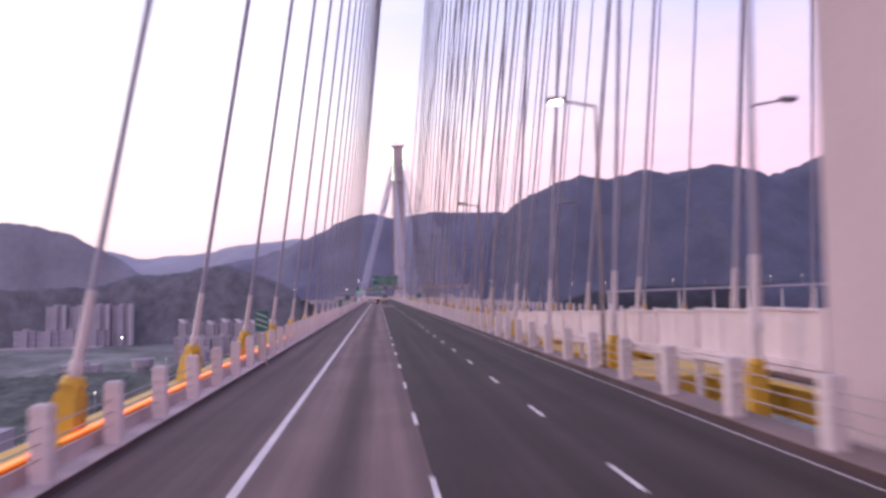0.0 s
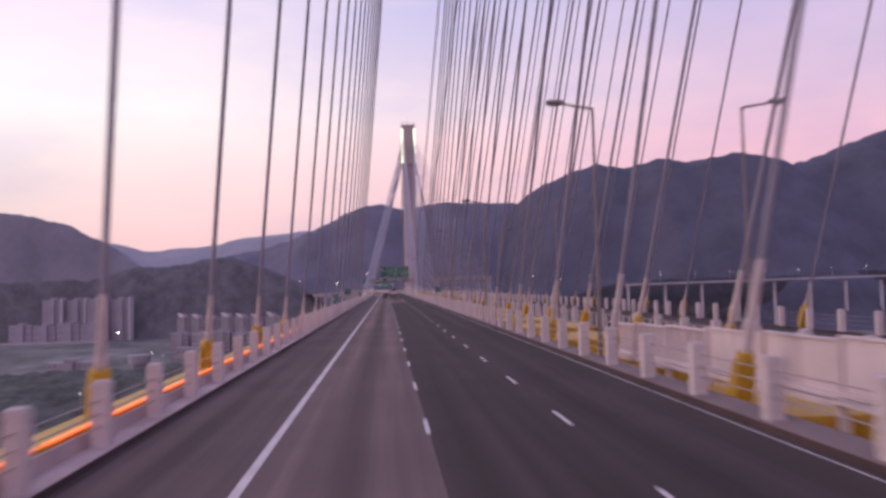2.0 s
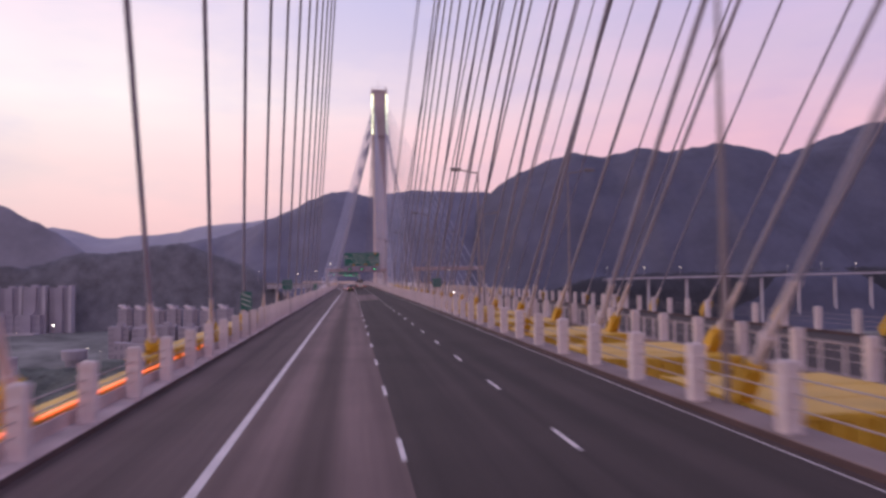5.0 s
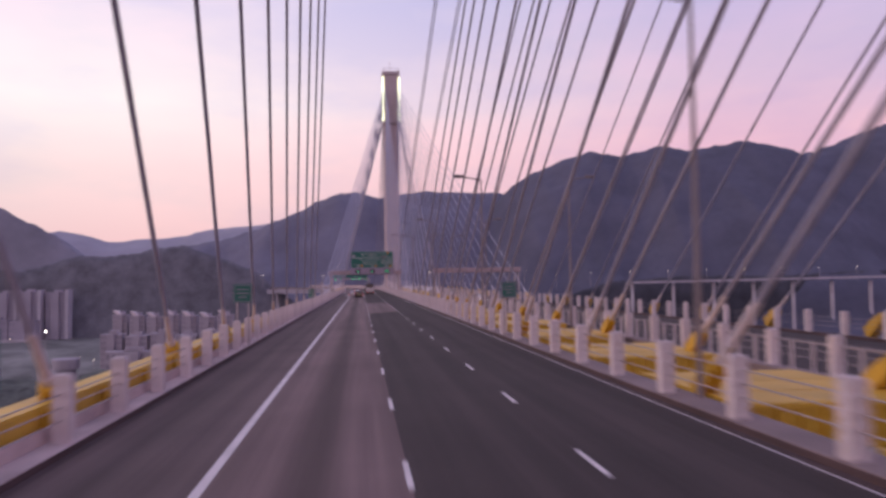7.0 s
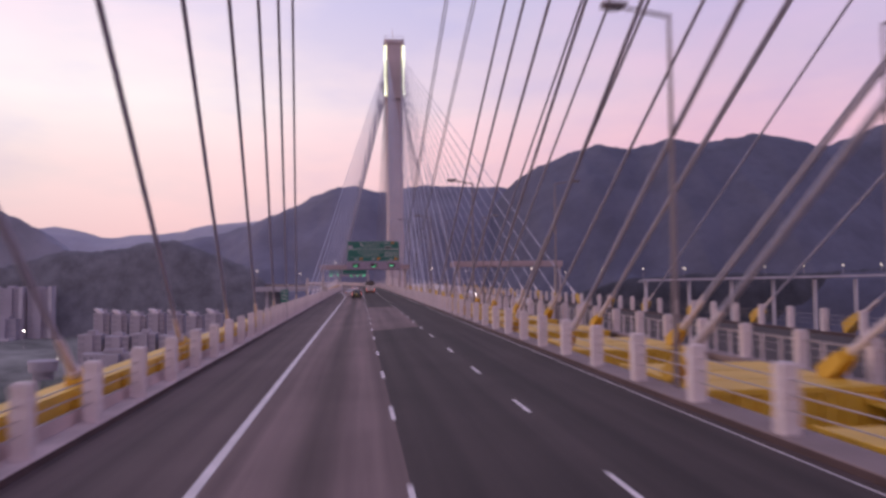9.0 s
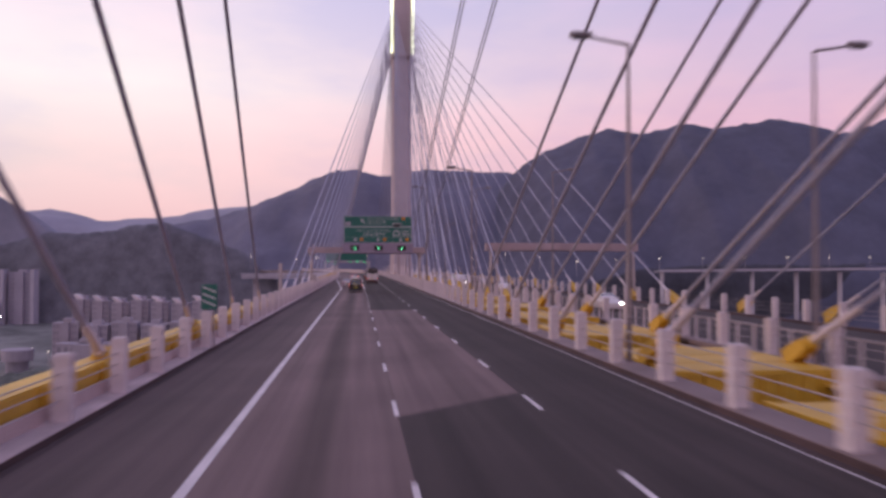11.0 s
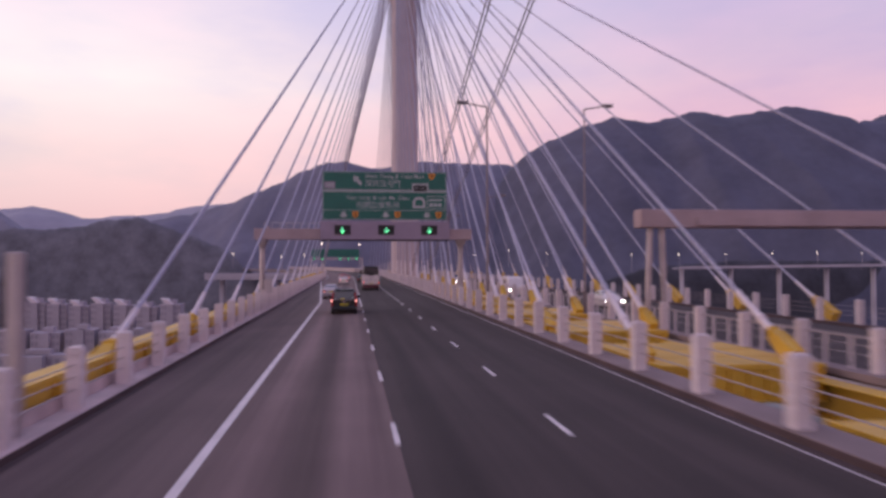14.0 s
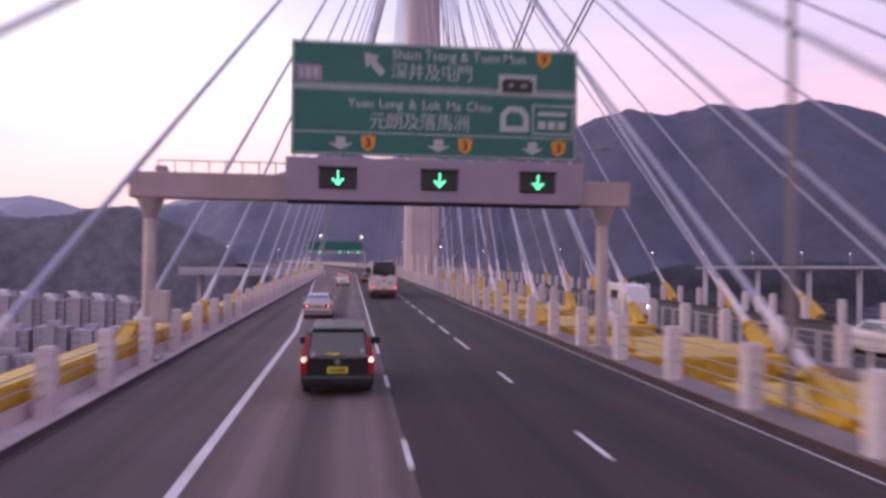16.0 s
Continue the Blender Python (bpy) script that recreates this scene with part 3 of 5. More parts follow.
# ---- white hoarding beside the near tower ----
for k in range(14):
    y = 17.6 + 3.75 * k
    top, bot = 2.86 - 0.095 * k, 1.30 - 0.088 * k
    h = thing("hoarding_panel", "white sheet steel hoarding panel on a yellow girder" if k < 11 else "low white steel balustrade panel on a girder", "panel", "white hoarding", at=(9.75, y, 0))
    if k < 11:
        part("sheet", box(B(), -0.02, 0.02, 0.1, 3.65, bot + 0.2, top - 0.06, 0.008), WHITE, h)
        part("seam", box(B(), -0.05, -0.021, 1.84, 1.91, bot + 0.2, top - 0.06), WHITE, h)
    else:
        me = mesh_of("baluster", box(B(), -0.03, 0.03, -0.055, 0.055, bot + 0.2, top - 0.06), WHITE)
        for j in range(0, 12):
            o = part("baluster", me, WHITE, h)
            o.location = (0, 0.24 + j * 0.30, 0)
    part("cap", box(B(), -0.1, 0.1, 0.0, 3.75, top - 0.07, top, 0.01), WHITE, h)
    part("side_post", box(B(), -0.12, 0.08, -0.09, 0.09, -0.5, top + 0.02, 0.01), WHITE, h)
    part("sill_beam", box(B(), -0.16, 0.16, 0.0, 3.75, bot + 0.06, bot + 0.20, 0.01), WHITE, h)
    part("lower_beam", box(B(), -0.24, 0.16, 0.0, 3.75, bot - 0.12, bot + 0.03, 0.01), WHITE, h)

# ---- sign gantries ----
def text_mesh(name, s, size, material, bold=0.0):
    cu = bpy.data.curves.new(name, "FONT")
    cu.body, cu.size, cu.align_x, cu.align_y = s, size, "CENTER", "CENTER"
    cu.extrude, cu.offset = 0.006, bold
    tmp = bpy.data.objects.new("tmp", cu)
    scene.collection.objects.link(tmp)
    me = bpy.data.meshes.new_from_object(tmp.evaluated_get(bpy.context.evaluated_depsgraph_get()))
    bpy.data.objects.remove(tmp)
    me.name = name
    me.materials.clear()
    me.materials.append(material)
    return me


def arrow_bm(w, h, up=False):
    s = 1 if up else -1
    bm = B()
    prism(bm, [(-0.2 * w, -s * 0.5 * h), (0.2 * w, -s * 0.5 * h), (0.2 * w, 0.05 * h), (0.5 * w, 0.05 * h), (0, s * 0.5 * h), (-0.5 * w, 0.05 * h), (-0.2 * w, 0.05 * h)], "y", -0.006, 0.006)
    return bm


def thin_arrow(w, h):
    bm = B()
    box(bm, -0.05 * w, 0.05 * w, -0.01, 0.01, -0.45 * h, 0.5 * h)
    for s in (-1, 1):
        prism(bm, [(0, -0.5 * h), (s * 0.42 * w, -0.08 * h), (s * 0.30 * w, -0.02 * h), (0, -0.33 * h)], "y", -0.01, 0.01)
    return bm


GY = 300.85
gantry = thing("sign_gantry", "brown steel gantry over the road carrying a green sign", "gantry", at=(0, GY, 0))
part("beam", box(B(), -8.35, 8.75, -0.45, 0.45, 5.42, 6.28, 0.03), BROWN, gantry)
for x in (-7.75, 7.9):
    c = part("column", rod(B(), (x, 0, -0.4), (x, 0, 5.0), 0.23, 0.20, seg=18), STEEL, gantry)
    part("bracket", rod(B(), (x, 0, 4.75), (x, 0, 5.42), 0.21, 0.46, seg=18), STEEL, c, "flared column head")
    part("collar", rod(B(), (x, 0, 3.3), (x, 0, 3.38), 0.25, 0.25, seg=18), STEEL, c)
    part("base_plate", box(B(), x - 0.4, x + 0.4, -0.4, 0.4, -0.05 + FALL * x, 0.3 + FALL * x), STEEL, c)
part("control_cabinet", box(B(), -7.55, -6.95, -0.72, -0.25, 1.3, 2.35, 0.03), STEEL, gantry, "grey steel control cabinet")
walkrail = B()
for k in range(9):
    x = -7.6 + k * 0.56
    rod(walkrail, (x, 0.3, 6.28), (x, 0.3, 6.75), 0.025, seg=6)
rod(walkrail, (-7.6, 0.3, 6.75), (-3.1, 0.3, 6.75), 0.025, seg=6)
part("walkway_rail", walkrail, STEEL, gantry)
part("lamp_box", box(B(), -7.55, -7.2, -0.3, 0.1, 6.28, 6.5, 0.02), BROWN, gantry)
SX0, SX1 = -3.09, 6.69
fascia = part("signal_fascia", box(B(), SX0 - 0.15, SX1 + 0.2, -0.95, -0.5, 5.40, 6.84, 0.02), SIGNGREY, gantry, "grey fascia with three lane signals")
for i, x in enumerate((-1.52, 1.88, 5.27)):
    h = part("lane_signal", box(B(), x - 0.62, x + 0.62, -1.02, -0.93, 5.80, 6.50, 0.02), BLACK, gantry, "black lane signal housing")
    part("signal_hood", box(B(), x - 0.66, x + 0.66, -1.12, -1.02, 6.46, 6.52), BLACK, h)
    if i < 3:
        bm = thin_arrow(0.5, 0.5)
        bm.transform(pose(x, -1.035, 6.15))
        part("green_arrow", bm, ARROW, h, "lit green downward arrow")
ladder = B()
box(ladder, SX0 - 0.1, SX1 + 0.2, -0.55, -0.45, 5.30, 5.42)
part("lower_chord", ladder, DARK, gantry)


def board(name, z0, z1):
    b = part(name, box(B(), SX0, SX1, -0.78, -0.62, z0, z1, 0.02), GREEN, gantry, "green reflective direction sign")
    bm = B()
    for a in (z0 + 0.03, z1 - 0.07):
        box(bm, SX0 + 0.06, SX1 - 0.06, -0.79, -0.775, a, a + 0.04)
    for x in (SX0 + 0.04, SX1 - 0.08):
        box(bm, x, x + 0.04, -0.79, -0.775, z0 + 0.03, z1 - 0.03)
    part("border", bm, SIGNWHITE, b)
    return b


upper, lower = board("upper_board", 9.30, 10.77), board("lower_board", 6.95, 9.20)
part("gap_strip", box(B(), SX0, SX1, -0.76, -0.64, 9.20, 9.30), SIGNWHITE, gantry)


def letter(s, x, z, size, parent, bold=0.0, name="lettering"):
    """A line of writing centred on x: a part for each word, or for each sign where there are no spaces."""
    words = s.split() if s.isascii() else list(s)
    gap = size * (0.04 if not s.isascii() else 0.48 if "  " in s else 0.30)
    meshes = [text_mesh(name, w, size, SIGNWHITE, bold) for w in words]
    spans = [(min(v.co.x for v in me.vertices), max(v.co.x for v in me.vertices)) for me in meshes]
    total = sum(b - a for a, b in spans) + gap * (len(words) - 1)
    at = x - total / 2
    for me, (a, b) in zip(meshes, spans):
        o = part(name, me, SIGNWHITE, parent)
        o.matrix_local = pose(at - a, -0.79, z, 90, 0, 0)
        at += b - a + gap


letter("Sham Tseng & Tuen Mun", 2.55, 10.40, 0.46, upper, 0.004)
letter("\u6df1\u4e95\u53ca\u5c6f\u9580", 1.60, 9.80, 0.60, upper)
letter("Yuen  Long  &  Lok  Ma  Chau", 1.22, 8.70, 0.42, lower, 0.004)
letter("\u5143\u6717\u53ca\u843d\u99ac\u6d32", 1.20, 8.10, 0.60, lower)
bm = arrow_bm(0.62, 0.95, True)
bm.transform(pose(-0.38, -0.79, 10.08, 0, -42, 0))
part("diagonal_arrow", bm, SIGNWHITE, upper)
panel = part("exit_panel", box(B(), -2.95, -2.10, -0.80, -0.775, 9.42, 9.95), SIGNGREY, upper)
for a, b in ((-2.82, -2.74), (-2.64, -2.46), (-2.38, -2.22)):
    part("writing_bar", box(B(), a, b, -0.81, -0.798, 9.52, 9.85), SIGNWHITE, panel)


def shield(x, z, s, parent, digit):
    sh = part("route_shield", prism(B(), [(x - 0.5 * s, z + 0.45 * s), (x, z + 0.55 * s), (x + 0.5 * s, z + 0.45 * s), (x + 0.42 * s, z - 0.25 * s), (x, z - 0.55 * s), (x - 0.42 * s, z - 0.25 * s)], "y", -0.80, -0.778), ORANGE, parent, "orange route shield")
    o = part("numeral", text_mesh("numeral", digit, s * 0.85, BLACK, 0.01), BLACK, sh)
    o.matrix_local = pose(x, -0.806, z, 90, 0, 0)


shield(5.50, 10.42, 0.50, upper, "9")
for x in (-1.45, 1.85, 5.12):
    bm = B()
    box(bm, x - 0.16, x + 0.16, -0.80, -0.778, 7.34, 7.56)
    prism(bm, [(x - 0.40, 7.34), (x + 0.40, 7.34), (x, 7.12)], "y", -0.80, -0.778)
    part("lane_arrow", bm, SIGNWHITE, lower, "white downward lane arrow")
    shield(x + 0.92, 7.36, 0.50, lower, "3")
rule = part("rule", box(B(), SX0 + 0.06, SX1 - 0.06, -0.79, -0.778, 7.70, 7.74), SIGNWHITE, lower)
tun = B()
box(tun, 3.98, 4.98, -0.80, -0.778, 7.90, 8.10)
prism(tun, [(3.98, 8.1), (4.18, 8.1), (4.18, 8.42), (4.32, 8.58), (4.64, 8.58), (4.78, 8.42), (4.78, 8.1), (4.98, 8.1), (4.98, 8.5), (4.72, 8.78), (4.24, 8.78), (3.98, 8.5)], "y", -0.80, -0.778)
part("tunnel_symbol", tun, SIGNWHITE, lower, "white tunnel symbol")
toll = part("toll_panel", box(B(), 5.10, 6.55, -0.80, -0.778, 7.84, 8.86), SIGNWHITE, lower)
part("toll_field", box(B(), 5.15, 6.50, -0.81, -0.799, 7.89, 8.81), GREEN, toll)
for a, b, lo, hi in ((5.3, 5.57, 8.02, 8.30), (5.65, 5.92, 8.02, 8.30), (6.0, 6.27, 8.02, 8.30), (5.3, 6.3, 8.48, 8.62)):
    part("writing_bar", box(B(), a, b, -0.82, -0.808, lo, hi), SIGNWHITE, toll)
weigh = part("weigh_panel", box(B(), 3.92, 5.22, -0.83, -0.785, 9.18, 9.86), SIGNWHITE, upper, "white panel with a black vehicle symbol")
wb = B()
prism(wb, [(4.05, 9.24), (5.09, 9.24), (5.12, 9.6), (4.98, 9.72), (4.16, 9.72), (4.02, 9.6)], "y", -0.845, -0.832)
part("vehicle_symbol", wb, BLACK, weigh)
for a, b in ((4.25, 4.42), (4.68, 4.9)):
    part("vehicle_window", box(B(), a, b, -0.855, -0.846, 9.46, 9.52), SIGNWHITE, weigh)

# back of the gantry over the opposite carriageway
G2 = 278.2
g2 = thing("opposite_gantry", "brown steel gantry over the opposite carriageway seen from behind", "gantry", at=(0, G2, 0))
part("beam", box(B(), 14.0, 32.6, -0.5, 0.5, 5.35, 6.3, 0.03), BROWN, g2)
for x in (15.0, 31.8):
    for dx in (-0.32, 0.32):
        part("column", rod(B(), (x + dx * 1.6, 0, -0.4), (x + dx, 0, 5.36), 0.16, seg=10), STEEL, g2)
part("back_frame", box(B(), 17.0, 29.0, -0.75, -0.5, 5.45, 5.85), BROWN, g2)

# far gantry past the tower
FG = 547.0
g3 = thing("far_gantry", "distant gantry with green sign and lit lane arrows", "gantry", at=(bend(FG), FG, 0))
part("beam", box(B(), -11.2, 9.5, -0.4, 0.4, 5.3, 6.0), BROWN, g3)
for x in (-10.9, 9.2):
    part("column", box(B(), x - 0.3, x + 0.3, -0.3, 0.3, -1.0, 5.3), STEEL, g3)
part("sign_board", box(B(), -10.6, 8.2, -0.6, -0.5, 6.4, 9.4), GREEN, g3, "green direction sign")
for x in (-9.65, -6.4, 0.5, 3.75, 7.0):
    s = part("lane_signal", box(B(), x - 0.6, x + 0.6, -0.75, -0.5, 5.2, 6.3), BLACK, g3)
    bm = thin_arrow(1.3, 1.0)
    bm.transform(pose(x, -0.78, 5.75))
    part("green_arrow", bm, ARROW, s, "lit green arrow")

# ---- roadside signs on the outer parapet ----
def chevron_sign(x, y, z, w, h, pole):
    s = thing("roadside_sign", "green roadside sign with white slanted bars on a post", "road sign", "roadside signs", at=(x, y, 0))
    plate = part("plate", box(B(), -w / 2, w / 2, -0.03, 0.03, z - h / 2, z + h / 2, 0.01), GREEN, s)
    bars = B()
    for k in range(3):
        a = z - h * 0.32 + k * h * 0.27
        prism(bars, [(-w * 0.42, a + h * 0.14), (-w * 0.42, a + h * 0.23), (w * 0.42, a + 0.02), (w * 0.42, a - h * 0.07)], "y", -0.045, -0.032)
    part("slant_bar", bars, SIGNWHITE, plate)
    for dx in (-0.22, 0.22):
        part("leg", rod(B(), (dx, 0.05, -0.1 + FALL * x), (dx * 0.7, 0.05, z), 0.045, seg=8), STEEL, s)
    return s


def direction_sign(x, y, z, w, h):
    """A green plate with a pale border and unreadable lines of writing, on two legs."""
    s = thing("direction_sign", "green rectangular road sign on two grey legs", "road sign", "roadside signs", at=(x, y, 0))
    plate = part("plate", box(B(), -w / 2, w / 2, -0.03, 0.03, z - h / 2, z + h / 2, 0.01), GREEN, s)
    rim = B()
    for a in (-h / 2 + 0.04, h / 2 - 0.08):
        box(rim, -w / 2 + 0.04, w / 2 - 0.04, -0.042, -0.031, z + a, z + a + 0.035)
    for a in (-w / 2 + 0.04, w / 2 - 0.075):
        box(rim, a, a + 0.035, -0.042, -0.031, z - h / 2 + 0.08, z + h / 2 - 0.08)
    part("border", rim, SIGNGREY, plate)
    for a, n in ((0.18, 0.30), (-0.02, 0.34), (-0.22, 0.22)):
        part("writing_bar", box(B(), -n * w, n * w, -0.042, -0.031, z + a * h, z + (a + 0.05) * h), SIGNGREY, plate)
    for dx in (-0.3, 0.3):
        part("leg", rod(B(), (dx * w, 0.06, -0.05), (dx * w, 0.06, z + h * 0.3), 0.05, seg=8), STEEL, s)
    return s


chevron_sign(-7.25, 42.4, 2.2, 0.72, 1.08, 0)
chevron_sign(-7.45, 133.3, 2.2, 0.66, 1.1, 0)
chevron_sign(-7.45, 222.95, 2.12, 0.68, 1.12, 0)
direction_sign(-7.45, 163.4, 2.96, 1.05, 1.05)
direction_sign(7.62, 162.6, 2.97, 0.9, 0.92)
orange = thing("lamp_strip", "glowing orange lamp strip along the outer girder", "lamp strip")
for k in range(-3, 26):
    y = 17.9 + POST * k
    part("tube", box(B(), -8.12, -8.03, y + 0.25, y + POST - 0.25, 0.362, 0.42, 0.015), STRIP, orange)
post = solid("column_post", box(B(), -7.82, -7.55, 256.0, 256.28, -0.6, 3.75, 0.03), STEEL, "plain grey steel column outside the parapet", "post")

# ---- vehicles ----
def wheel(parent, x, y, r, w=0.2):
    t = part("wheel", rod(B(), (x - w / 2, y, r), (x + w / 2, y, r), r, seg=20), DARK, parent)
    part("rim", rod(B(), (x - w / 2 - 0.008, y, r), (x + w / 2 + 0.008, y, r), r * 0.6, seg=14), STEEL, t)


def hull(bm, stations_):
    """A car body from cross sections: y, half width low, half width high, z low, z belt, z top, half width top."""
    rings = []
    for y, wl, wb, z0, zb, zt, wt in stations_:
        rings.append([(-wl, y, z0), (-wb, y, min(z0 + 0.18, zb - 0.02)), (-wb, y, zb), (-wt, y, zt - 0.05), (-wt * 0.85, y, zt), (wt * 0.85, y, zt), (wt, y, zt - 0.05), (wb, y, zb), (wb, y, min(z0 + 0.18, zb - 0.02)), (wl, y, z0)])
    loft(bm, rings)
    bmesh.ops.recalc_face_normals(bm, faces=bm.faces)
    sharp = [e for e in bm.edges if len(e.link_faces) == 2 and e.calc_face_angle() > 0.35]
    bmesh.ops.bevel(bm, geom=sharp, offset=0.045, segments=2, affect="EDGES", clamp_overlap=True)
    return bm


def saloon(name, label, paint, at, lit="rear", turn=0.0, W=0.86, group="cars"):
    c = thing(name, label, "car", group, at=at)
    c.rotation_euler = (0, 0, radians(turn))
    # the tail is at y = 0, the nose at y = 4.5
    part("body", hull(B(), [(0.0, W * .86, W * .93, 0.30, 0.70, 0.80, W * .90), (0.06, W * .92, W * .98, 0.22, 0.80, 0.98, W * .90), (0.55, W * .95, W, 0.2, 0.84, 1.02, W * .92), (0.75, W * .95, W, 0.2, 0.86, 1.03, W * .92),
                            (3.1, W * .95, W, 0.2, 0.84, 0.98, W * .93), (4.1, W * .95, W * .98, 0.2, 0.74, 0.86, W * .88), (4.42, W * .90, W * .93, 0.22, 0.62, 0.72, W * .82), (4.5, W * .82, W * .86, 0.3, 0.55, 0.62, W * .76)]), paint, c)
    cab = part("cabin", hull(B(), [(0.62, W * .84, W * .86, 0.98, 1.02, 1.06, W * .82), (1.15, W * .84, W * .86, 0.98, 1.06, 1.38, W * .70), (1.5, W * .84, W * .86, 0.98, 1.06, 1.43, W * .70), (2.4, W * .84, W * .86, 0.98, 1.06, 1.43, W * .70), (3.25, W * .84, W * .86, 0.95, 0.98, 1.0, W * .80)]), paint, c)
    g = B()
    prism(g, [(-W * .74, 1.06), (W * .74, 1.06), (W * .63, 1.34), (-W * .63, 1.34)], "y", 0.0, 0.02)
    for v_ in g.verts:
        v_.co.y += 0.70 + (v_.co.z - 1.06) * 1.32 - 0.045
    part("rear_window", g, SKYGLASS if paint is SILVER else GLASS, cab)
    g = B()
    prism(g, [(-W * .74, 1.04), (W * .74, 1.04), (W * .64, 1.36), (-W * .64, 1.36)], "y", 0.0, 0.02)
    for v_ in g.verts:
        v_.co.y += 3.20 - (v_.co.z - 1.0) * 1.86
    part("windscreen", g, GLASS, cab)
    for s in (-1, 1):
        g = B()
        prism(g, [(1.05, 1.07), (2.85, 1.05), (2.35, 1.36), (1.35, 1.36)], "x", 0, 0.012)
        for v_ in g.verts:
            v_.co.x = s * (W * .865 - (v_.co.z - 1.06) * W * .50) + s * (0.012 if v_.co.x > 0.005 else 0)
        part("side_window", g, GLASS, cab)
        part("door_mirror", box(B(), s * W * 1.0 - 0.02 if s > 0 else s * W * 1.0 - 0.16, s * W * 1.0 + 0.16 if s > 0 else s * W * 1.0 + 0.02, 2.62, 2.78, 0.98, 1.12, 0.02), paint, c)
        x0 = s * W * .72
        lamp = part("tail_lamp", box(B(), x0 - 0.20, x0 + 0.16, -0.025, 0.12, 0.66, 0.86, 0.02), TAILRED, c)
        if lit == "rear":
            part("lit_bulb", box(B(), x0 - 0.07, x0 + 0.07, -0.035, 0.02, 0.71, 0.79, 0.02), TAILCORE, lamp)
        part("head_lamp", box(B(), x0 - 0.16, x0 + 0.16, 4.36, 4.50, 0.56, 0.70, 0.02), HEAD if lit == "front" else GLASS, c)
        for y in (0.9, 3.6):
            wheel(c, s * (W - 0.12), y, 0.31)
    part("bumper", box(B(), -W * .9, W * .9, -0.08, 0.1, 0.32, 0.56, 0.04), paint, c)
    part("bumper_strip", box(B(), -W * .88, W * .88, -0.086, -0.07, 0.42, 0.46), DARK, c)
    pl = part("number_plate", box(B(), -0.26, 0.26, -0.02, 0.03, 0.66, 0.79, 0.005), PLATE, c)
    part("plate_bar", box(B(), -0.20, 0.20, -0.026, -0.019, 0.70, 0.75), BLACK, pl)
    part("boot_trim", box(B(), -0.32, 0.32, -0.02, 0.03, 0.81, 0.84), CHROME, c)
    return c


